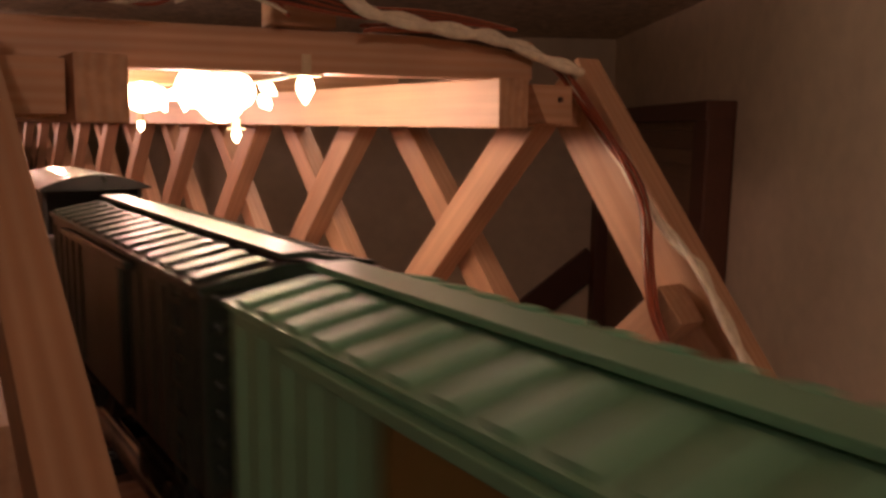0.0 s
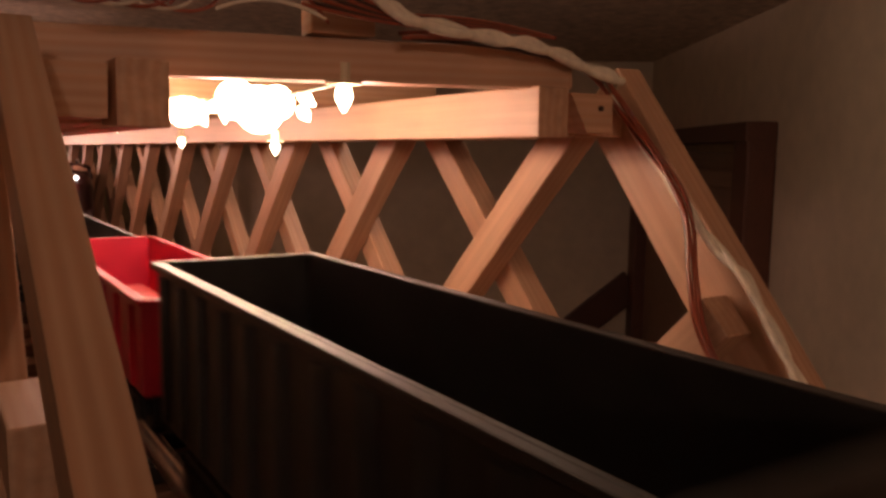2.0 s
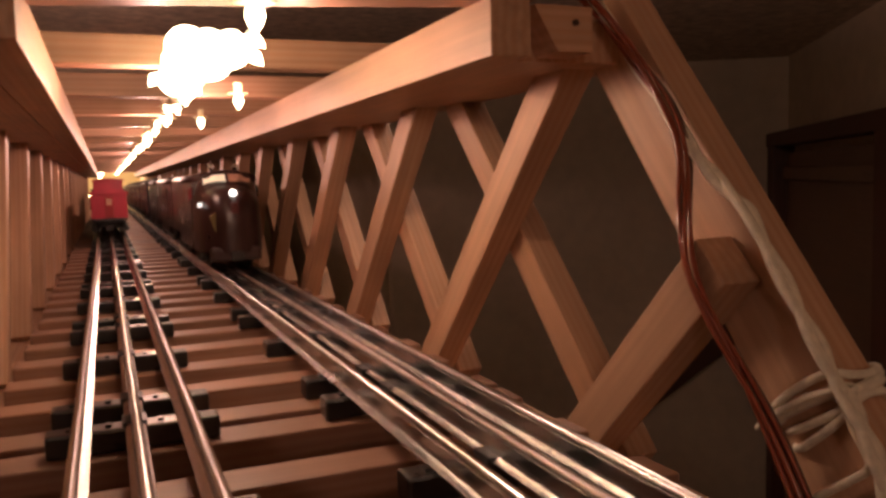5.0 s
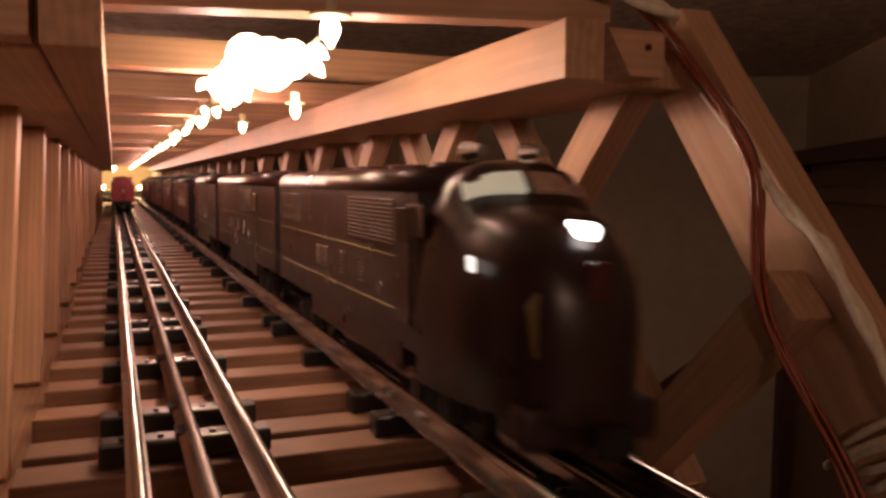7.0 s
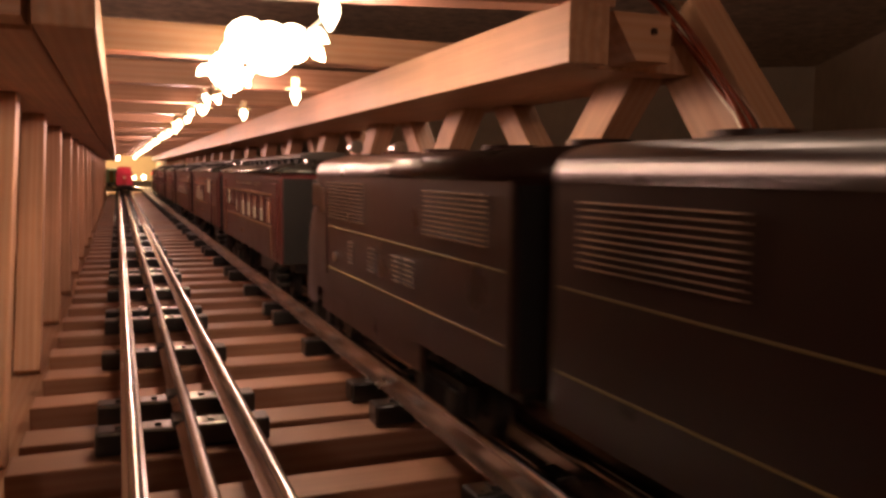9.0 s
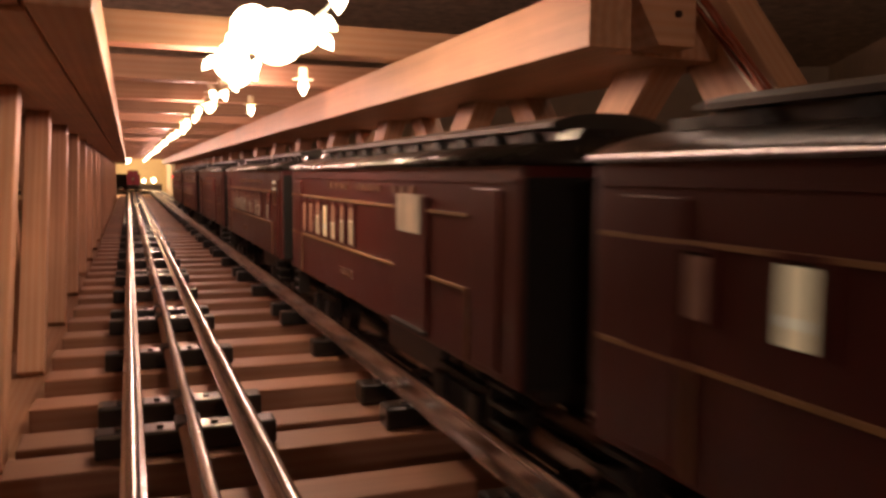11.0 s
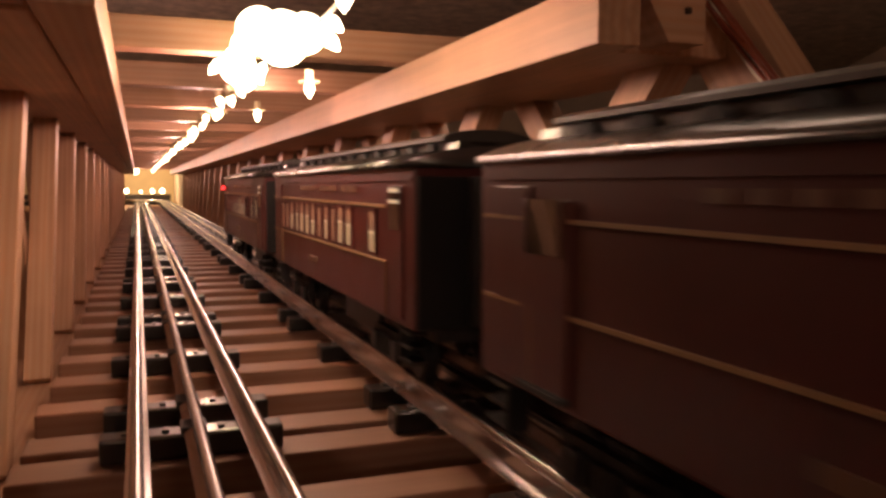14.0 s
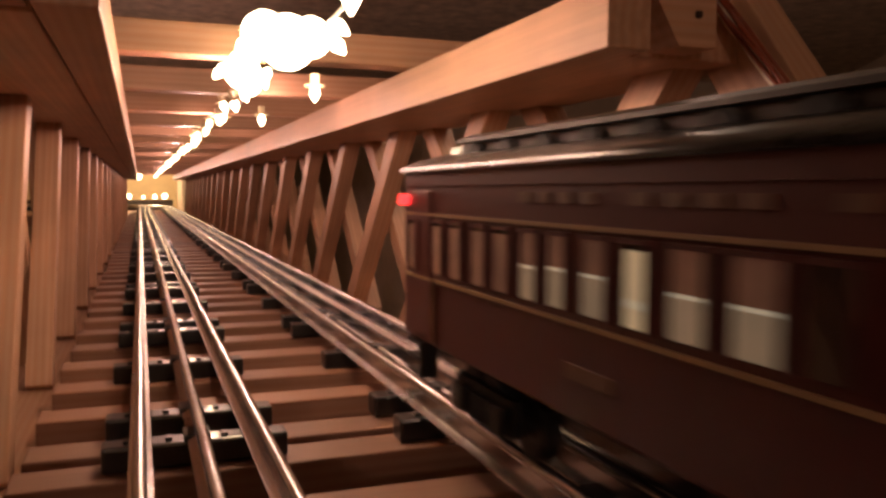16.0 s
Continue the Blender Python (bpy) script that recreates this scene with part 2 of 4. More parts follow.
wall("wall_nib", (0.86, 2.32, 0), (1.0, 4.75, 0), FLOOR_Z, CEIL, 0.1, PLASTER, "short beige return wall")
tagged(part("floor", boxes((-0.5, 1.2, FLOOR_Z - 0.05, 7, 8.4, 0.1)), CARPET), "dark carpeted floor far below the bridge", "floor", kind="structure")
tagged(part("ceiling", boxes((-0.5, 1.2, CEIL + 0.05, 7, 8.4, 0.1)), CEILING), "dim ceiling with a rough sprayed texture", "ceiling", kind="structure")

# Domes for the added ceiling lights, which stay out of view.
for lx, ly, _ in ADDED_LIGHTS:
    dome = tagged(new("added_ceiling_light"), "added unseen ceiling light, round and frosted, glowing dimly", "ceiling light", "ceiling lights")
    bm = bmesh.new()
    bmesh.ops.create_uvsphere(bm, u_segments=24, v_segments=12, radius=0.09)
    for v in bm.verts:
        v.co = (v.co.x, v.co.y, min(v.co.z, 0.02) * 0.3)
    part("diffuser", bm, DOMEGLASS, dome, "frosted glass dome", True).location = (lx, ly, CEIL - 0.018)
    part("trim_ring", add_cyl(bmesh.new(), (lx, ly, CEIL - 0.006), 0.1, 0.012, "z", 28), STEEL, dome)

# stained door casing on the east wall
turn = Matrix((ALONG, BACK, Vector((0, 0, 1)))).transposed().to_4x4()
casing = tagged(new("door_1"), "dark stained wooden door in its casing", "door", kind="structure")
turn.translation = CORNER
casing.matrix_basis = turn
DT = 0.178
part("door_leaf", boxes((0.53, 0.012, (DT + FLOOR_Z) / 2, 0.90, 0.02, DT - FLOOR_Z - 0.12), bevel=0.002), DOORWOOD, casing)
for dx in (0.045, 1.0):
    part("casing_upright", boxes((dx, 0.03, (DT + FLOOR_Z) / 2, 0.085, 0.06, DT - FLOOR_Z), bevel=0.006), WALNUT, casing)
part("casing_head", boxes((0.522, 0.032, DT - 0.02, 1.042, 0.064, 0.04), bevel=0.004), WALNUT, casing)
band = part("sloping_trim", boxes((0, 0, 0, 0.02, 1.5, 0.10), bevel=0.004), WALNUT)
band.matrix_basis = Matrix.Translation(CORNER + BACK * 0.62 + ALONG * 0.012 + Vector((0, 0, -0.79))) @ turn.to_3x3().to_4x4() @ pose(0, 0, 0, -39.5, 0, 0)
tagged(band, "dark stained sloping stair board on the shaded wall", "stair trim", kind="structure")
part("panel_rail", boxes((0.522, 0.028, DT - 0.12, 0.86, 0.018, 0.035), bevel=0.003), DOORWOOD, casing)

# ---------- shelf beyond the bridge ----------
tagged(part("shelf_far", boxes((-1.72, 4.13, -0.06, 3.7, 1.14, 0.045), bevel=0.002), PINE), "plain wooden layout shelf beyond the bridge", "shelf", kind="structure")
tagged(part("shelf_near", boxes((0.05, -0.72, -0.06, 0.32, 1.1, 0.045), bevel=0.002), PINE), "plain wooden layout shelf before the bridge", "shelf", kind="structure")
tagged(part("shelf_return", boxes((-1.45, -1.40, -0.0605, 2.67, 0.62, 0.045), bevel=0.002), PINE), "wooden layout shelf turning away behind the bridge end", "shelf", kind="structure")

# ---------- the bridge ----------
bridge = tagged(new("truss_bridge"), "handmade wooden lattice truss bridge in unpainted pine", "model bridge")
PITCH = 0.168
XF, XB = 0.168, 0.183          # inner faces of the two lattice layers
TH = 0.0145
MID = 0.05


def mirror(x, side):
    return x if side > 0 else 2 * MID - x


for side in (1, -1):
    xf, xb = mirror(XF + TH / 2, side), mirror(XB + TH / 2, side)
    if side < 0:
        for k in range(-1, 20):
            c = 0.159 + 0.17 * k
            stick("brace", (-0.0735, c - 0.62 * 0.045, -0.045), (-0.0735, c + 0.62 * 0.125, 0.125), 0.0157, TH, bridge)
            c += 0.03
            stick("brace", (-0.0885, c + 0.62 * 0.045, -0.045), (-0.0885, c - 0.62 * 0.125, 0.125), 0.0157, TH, bridge)
    # rising braces of the inner layer
    for k in range(0, 22 if side > 0 else 0):
        c = -0.004 + PITCH * k
        top = 0.125 if k else 0.047
        stick("brace", (xf, c - top, top), (xf, c + 0.045, -0.045), 0.0188, TH, bridge)
    # braces of the outer layer
    for k in range(1, 22 if side > 0 else 1):
        c = 0.0650 + PITCH * (k - 1)
        stick("brace", (xb, c - 0.045, -0.045), (xb, c + 0.125, 0.125), 0.0170, TH, bridge)
    # end posts
    if side > 0:
        stick("end_post", (XB + 0.0072, -0.079 - 0.065 * 0.809, -0.065), (XB + 0.0072, -0.079 + 0.140 * 0.809, 0.140), 0.030, 0.0145, bridge, label="slanted end post")
    else:
        stick("end_post", (-0.0672, -0.297, -0.065), (-0.0672, 0.004, 0.1395), 0.016, 0.0115, bridge, label="slanted end post")
    stick("end_post", (xb, BRIDGE_END + 0.0725 + 0.053, -0.065), (xb, BRIDGE_END + 0.0725 - 0.115, 0.142), 0.0185, 0.02, bridge, label="slanted end post")
    # flat side planks under the cross beams
    a, b = (0.119, 0.1345) if side > 0 else (-0.0245, -0.0400)
    stick("top_chord", ((a + b) / 2, 0.0, 0.1263), ((a + b) / 2, BRIDGE_END, 0.1263), 0.0203, abs(a - b), bridge, label="pine batten along the top edge")
    a, b = (0.1352, 0.196) if side > 0 else (-0.0412, -0.097)
    stick("top_plank", ((a + b) / 2, 0.018, 0.1255), ((a + b) / 2, BRIDGE_END - 0.018, 0.1255), 0.0165, abs(a - b), bridge)
    a, b = (0.1365, 0.160) if side > 0 else (-0.042, -0.066)
    bm = extrude_y(bmesh.new(), [(a, 0.1345), (b, 0.1345), (b, 0.1185), (a + (b - a) * (0.4 if side > 0 else 0.02), 0.1185)], 0.001, 0.0175)
    part("corner_block", bm, PINE, bridge, "small bevelled corner block")
    # bottom chord
    stick("bottom_chord", (mirror(0.176, side), -0.03, -0.0525), (mirror(0.176, side), BRIDGE_END + 0.03, -0.0525), 0.016, 0.034, bridge)
stick("corner_nail", (0.1525, 0.0008, 0.1285), (0.1525, -0.0008, 0.1288), 0.0022, 0.0022, bridge, DARKWIRE)
stick("foot_block", (-0.070, -0.062, 0.0395), (-0.070, -0.02, 0.0395), 0.019, 0.014, bridge)
# cross beams above
stick("cross_beam", (-0.056, 0.046, 0.1415), (0.139, 0.0085, 0.1445), 0.0135, 0.0155, bridge, label="portal cross beam")
stick("beam_block", (0.031, 0.026, 0.1592), (0.0545, 0.022, 0.1592), 0.016, 0.0155, bridge)
y = 0.194
while y < BRIDGE_END:
    stick("cross_beam", (-0.092, y + 0.008, 0.1448), (0.192, y + 0.008, 0.1448), 0.0165, 0.0155, bridge)
    y += 0.153

# ---------- tracks ----------
JOINT, SECTION = 0.0785, 0.2225
HEAD = [(0.0018 * math.cos(a), -0.0018 + 0.0018 * math.sin(a)) for a in [math.radians(d) for d in range(-50, 231, 20)]]
PROFILE = HEAD + [(-0.0007, -0.0036), (-0.0007, -0.0088), (-0.0034, -0.0096), (-0.0034, -0.0104), (0.0034, -0.0104), (0.0034, -0.0096), (0.0007, -0.0088), (0.0007, -0.0036)]
rail_mesh = to_mesh("rail", extrude_y(bmesh.new(), PROFILE, 0.0003, SECTION - 0.0003), STEEL)
bm = boxes((0, 0, -0.0149, 0.0595, 0.0105, 0.0084), bevel=0.0012)
for sx in (-0.022, -0.009, 0.009, 0.022):
    add_box(bm, sx, 0, -0.0105, 0.0022, 0.004, 0.0014, 0.0003)
metal_tie = to_mesh("metal_tie", bm, BLACKTIN)
insulator = to_mesh("insulator", boxes((0, 0, -0.0098, 0.0085, 0.0115, 0.0022), bevel=0.0005), BLACK)
for tx in (0.0, 0.1):
    track = tagged(new("model_track"), "three-rail tinplate model track with black metal ties", "model track", "model tracks")
    track.location = (tx, 0, 0)
    for s in range(-4, 16):
        y0 = JOINT + SECTION * s
        for rx in (-0.0178, 0.0, 0.0178):
            again("rail", rail_mesh, track, pose(rx, y0, 0))
        for dy in (0.0175, SECTION / 2, SECTION - 0.0175):
            again("metal_tie", metal_tie, track, pose(0, y0 + dy, 0))
            again("insulator", insulator, track, pose(0, y0 + dy, 0))

    for end, y0 in ((1, JOINT + SECTION * 16), (-1, JOINT - SECTION * 4)):
        for rx in (-0.0178, 0.0, 0.0178):
            r = 0.55 + tx + rx
            bm = bmesh.new()
            rings = []
            for k in range(17):
                a = math.pi / 2 * k / 16
                rings.append([bm.verts.new((rx - r + (r + px) * math.cos(a), y0 + end * (r + px) * math.sin(a), pz)) for px, pz in PROFILE])
            for p, q in zip(rings, rings[1:]):
                for k in range(len(p)):
                    bm.faces.new((p[k], p[(k + 1) % len(p)], q[(k + 1) % len(p)], q[k]))
            bmesh.ops.recalc_face_normals(bm, faces=bm.faces[:])
            part("curved_rail", bm, STEEL, track)
        for k in range(7):
            a = math.pi / 2 * (k + 0.5) / 7
            c = 0.55 + tx
            again("metal_tie", metal_tie, track, pose(-c + c * math.cos(a), y0 + end * c * math.sin(a), 0, 0, 0, end * math.degrees(a)))

# wooden ties across both tracks
TIES = [0.0, 0.05, 0.078, 0.13, 0.177]
while TIES[-1] < BRIDGE_END - 0.06:
    TIES.append(TIES[-1] + 0.0525)
TIES += [-0.05, -0.1]
tie_mesh = to_mesh("tie", add_box(bmesh.new(), 0, 0, 0, 0.212, 0.0195, 0.0155, 0.0009), TIEWOOD)
rng = random.Random(4)
for ty in TIES:
    again("tie", tie_mesh, bridge, pose(MID + rng.uniform(-0.001, 0.001), ty + 0.0098, -0.0272 + rng.uniform(-0.0003, 0.0002), rng.uniform(-0.6, 0.6), 0, rng.uniform(-0.5, 0.5)))

# ---------- bulbs on the string ----------
lights = tagged(new("string_lights"), "string of clear warm miniature lights under the cross beams", "string lights")


def bulb(x, y, z, size=1.0, mat=BULB, tilt=0, lean=0, socket=True):
    bm = bmesh.new()
    bmesh.ops.create_uvsphere(bm, u_segments=10, v_segments=8, radius=0.0028 * size)
    for v in bm.verts:
        v.co.z *= 1.7
        if v.co.z < 0:
            v.co.x *= 1 + v.co.z / (0.0085 * size)
            v.co.y *= 1 + v.co.z / (0.0085 * size)
    ob = part("bulb", bm, mat, lights, smooth=True)
    ob.matrix_basis = pose(x, y, z, tilt, lean, 0)
    if not socket:
        return ob
    sb = add_cyl(bmesh.new(), (0, 0, 0.0075 * size), 0.0024 * size, 0.006 * size, "z", 10)
    add_cyl(sb, (0, 0, 0.0042 * size), 0.0058 * size, 0.0008, "z", 14)
    s = part("bulb_socket", sb, SOCKET, lights, "pale socket with a round reflector")
    s.matrix_basis = ob.matrix_basis
    return ob


rng = random.Random(7)
# Glowing globes added to imitate the white glare round the small bulbs.
for gx, gy, gz, gr in ((0.037, 0.092, 0.1275, 0.0105), (0.030, 0.103, 0.132, 0.009), (0.047, 0.098, 0.131, 0.008), (0.033, 0.20, 0.131, 0.009)):
    globe = bmesh.new()
    bmesh.ops.create_uvsphere(globe, u_segments=20, v_segments=14, radius=gr)
    gl = part("globe_bulb", globe, BULB, lights, "added white globe that imitates the glare of the small bulbs", True)
    gl.location = (gx, gy, gz)
# Extra socketless bulbs crowded in to fill out the same glare.
for i in range(16):
    bulb(0.038 + rng.uniform(-0.017, 0.017), 0.078 + rng.uniform(0, 0.05), 0.127 + rng.uniform(-0.007, 0.007), 1.0, BULB, rng.uniform(-50, 50), rng.uniform(-70, 70), False)
for i in range(12):
    bulb(0.034 + rng.uniform(-0.012, 0.012), 0.15 + rng.uniform(0, 0.08), 0.130 + rng.uniform(-0.005, 0.005), 1.0, BULB, rng.uniform(-50, 50), rng.uniform(-70, 70), False)
bulb(0.044, 0.022, 0.1295, 1.2, BULB)
bulb(0.051, 0.111, 0.111, 0.75, BULB)
bulb(0.054, 0.286, 0.1145, 0.8, BULB)
y = 0.24
while y < BRIDGE_END - 0.05:
    bulb(0.045 + rng.uniform(-0.003, 0.003), y, 0.130 + rng.uniform(-0.003, 0.002), 1.0, FARBULB if y > 0.4 else BULB, rng.uniform(-25, 25), rng.uniform(-25, 25))
    y += 0.05
wire("light_cord", [(0.05 + 0.004 * math.sin(i * 2.1), 0.03 + 0.05 * i, 0.1345 + 0.002 * math.cos(i * 1.3)) for i in range(69)], 0.0009, DARKWIRE, lights)

# ---------- wiring on the portal ----------
cord = tagged(new("power_cord"), "twisted white two-strand cord draped down the end post", "cord")
LINE = [(0.036, 0.03, 0.174), (0.046, -0.004, 0.1605), (0.055, -0.006, 0.1555), (0.072, -0.006, 0.1535), (0.091, -0.006, 0.1520), (0.106, -0.006, 0.1515), (0.123, -0.005, 0.149), (0.141, -0.004, 0.144), (0.160, -0.003, 0.141), (0.1775, 0.022, 0.139), (0.178, 0.010, 0.1255), (0.178, -0.011, 0.104), (0.178, -0.030, 0.0835), (0.178, -0.042, 0.0725), (0.178, -0.056, 0.063), (0.178, -0.069, 0.045), (0.178, -0.080, 0.030), (0.178, -0.090, 0.016), (0.178, -0.099, 0.006), (0.178, -0.104, -0.004), (0.180, -0.108, -0.022), (0.182, -0.112, -0.05)]


def twisted(points, radius, turns, phase):
    out = []
    n = 130
    for i in range(n + 1):
        s = i / n * (len(points) - 1)
        k = min(int(s), len(points) - 2)
        p = Vector(points[k]).lerp(Vector(points[k + 1]), s - k)
        a = phase + i / n * turns * math.tau
        out.append(p + Vector((radius * math.cos(a), radius * 0.7 * math.sin(a), radius * math.sin(a))))
    return out


for ph in (0, math.pi):
    wire("cord_strand", twisted(LINE, 0.0016, 9, ph), 0.0017, CORD, cord)
wraps = tagged(new("cord_tie"), "white cord knotted round the end post", "cord")
for j in range(4):
    c = Vector((0.190, -0.0745 - 0.0022 * j, 0.0085 - 0.0030 * j))
    across, up = Vector((1, 0, 0)), Vector((0, 0.777, -0.629))
    ring = []
    for k in range(17):
        a = k * math.tau / 16 + j
        ca, sa = math.cos(a), math.sin(a)
        ring.append(c + across * math.copysign(abs(ca) ** 0.5, ca) * 0.0092 + up * math.copysign(abs(sa) ** 0.5, sa) * 0.0168 + Vector((0, 0.002 * math.sin(a + j), 0.0025 * math.cos(2 * a + j))))
    wire("cord_loop", ring, 0.0013, CORD, wraps)
knot = Vector((0.179, -0.0915, 0.0135))
for j in range(5):
    a = j * 1.3
    wire("cord_loop", [knot + Vector((0.0028 * math.cos(a + k), 0.0026 * math.sin(a * 1.7 + k * 1.4), 0.0028 * math.sin(a + k * 1.9))) for k in range(6)], 0.0011, CORD, wraps)
wire("cord_loop", [knot, (0.178, -0.094, 0.006), (0.178, -0.099, 0.000), (0.178, -0.102, -0.004), (0.179, -0.098, -0.008), (0.179, -0.090, -0.014), (0.179, -0.080, -0.022), (0.180, -0.075, -0.026)], 0.0012, CORD, wraps)
wire("cord_loop", [knot, (0.178, -0.097, 0.008), (0.178, -0.104, 0.000), (0.178, -0.106, -0.008), (0.179, -0.103, -0.016)], 0.0012, CORD, wraps)
wire("cord_loop", [knot, (0.178, -0.086, 0.0125), (0.178, -0.076, 0.007), (0.179, -0.066, 0.000), (0.180, -0.059, -0.006)], 0.0012, CORD, wraps)
RLINE = [(0.06, 0.002, 0.150), (0.091, -0.002, 0.1515), (0.12, -0.003, 0.150), (0.15, -0.003, 0.143), (0.176, 0.012, 0.131), (0.177, -0.012, 0.108), (0.175, -0.025, 0.096), (0.174, -0.034, 0.080), (0.171, -0.0375, 0.066), (0.1645, -0.0435, 0.053), (0.1645, -0.050, 0.037), (0.170, -0.062, 0.016), (0.174, -0.075, -0.004), (0.175, -0.088, -0.03)]
hook = tagged(new("wire_bundle"), "bundle of thin red-brown wires taped along the bridge end", "wires")
rng = random.Random(12)
for j in range(6):
    o = Vector((rng.uniform(-0.003, 0.003), rng.uniform(-0.002, 0.003), rng.uniform(-0.003, 0.003)))
    wire("strand", [Vector(p) + o + Vector((rng.uniform(-0.0015, 0.0015), rng.uniform(-0.002, 0.002), rng.uniform(-0.002, 0.002))) for p in RLINE], 0.0008, COPPER if j % 3 else DARKWIRE, hook)
for j in range(7):
    zz = 0.1532 + 0.0012 * j
    wire("strand", [(0.018 + 0.003 * j, -0.001, zz + 0.004), (0.045, -0.003, 0.1535 + 0.0005 * j), (0.066, -0.003, 0.1535 + 0.0007 * j), (0.091, -0.003, 0.156 + 0.0005 * j), (0.125, -0.002, 0.155)], 0.0007, DARKWIRE if j % 2 else COPPER, hook)
coil = tagged(new("wire_coil"), "loose coils of thin wire lying on the portal beam", "wires")
for j in range(5):
    c = Vector((-0.046 + 0.007 * j, 0.004, 0.159))
    wire("coil_loop", [c + Vector((0.011 * math.cos(a), 0.004 * math.sin(a * 0.5), 0.0068 * math.sin(a))) for a in [k * math.tau / 12 for k in range(15)]], 0.0006, CORD if j % 2 else COPPER, coil)
wire("coil_loop", [(-0.024, 0.0, 0.153), (-0.015, -0.002, 0.165), (0.0, -0.003, 0.168), (0.018, -0.002, 0.163), (0.028, 0.0, 0.152)], 0.0006, COPPER, coil)
wire("coil_loop", [(-0.01, 0.0, 0.153), (0.0, -0.002, 0.158), (0.012, -0.003, 0.159), (0.026, -0.002, 0.153)], 0.0006, CORD, coil)


# ---------- rolling stock ----------
wheel_bm = bmesh.new()
add_cyl(wheel_bm, (0, 0, 0.0085), 0.0085, 0.004, "x", 18)
add_cyl(wheel_bm, (0.0024, 0, 0.0085), 0.0098, 0.001, "x", 18)
add_cyl(wheel_bm, (-0.0024, 0, 0.0085), 0.0030, 0.0016, "x", 10)
WHEEL = to_mesh("wheel", wheel_bm, TRUCK)
fr = bmesh.new()
for sx in (-1, 1):
    extrude_y(fr, [(sx * 0.0215, 0.006), (sx * 0.0245, 0.006), (sx * 0.0245, 0.0155), (sx * 0.0215, 0.0155)], -0.021, 0.021)
    for yy in (-0.0135, 0.0135):
        add_box(fr, sx * 0.0253, yy, 0.0095, 0.004, 0.008, 0.008, 0.001)
    for yy in (-0.004, 0, 0.004):
        add_cyl(fr, (sx * 0.0253, yy, 0.0095), 0.0016, 0.007, "z", 8)
add_box(fr, 0, 0, 0.015, 0.044, 0.012, 0.006, 0.001)
FRAME = to_mesh("truck_frame", fr, TRUCK)
cp = boxes((0, 0.007, 0.0125, 0.005, 0.018, 0.004), (0.002, 0.0165, 0.0125, 0.009, 0.005, 0.008), (-0.003, 0.014, 0.0125, 0.003, 0.008, 0.007), bevel=0.0006)
COUPLER = to_mesh("coupler", cp, TRUCK)


def running_gear(car, length, inset, axles=2):
    for s in (-1, 1):
        yc = s * (length / 2 - inset)
        again("truck_frame", FRAME, car, pose(0, yc, 0, 0, 0, 0))
        for ax in ((-0.0135, 0.0135) if axles == 2 else (-0.02, 0, 0.02)):
            for sx in (-1, 1):
                again("wheel", WHEEL, car, pose(sx * 0.0172, yc + ax, 0, 0, 0, 180 if sx > 0 else 0))
        again("coupler", COUPLER, car, pose(0, s * (length / 2 - 0.004), 0, 0, 0, 0 if s > 0 else 180))


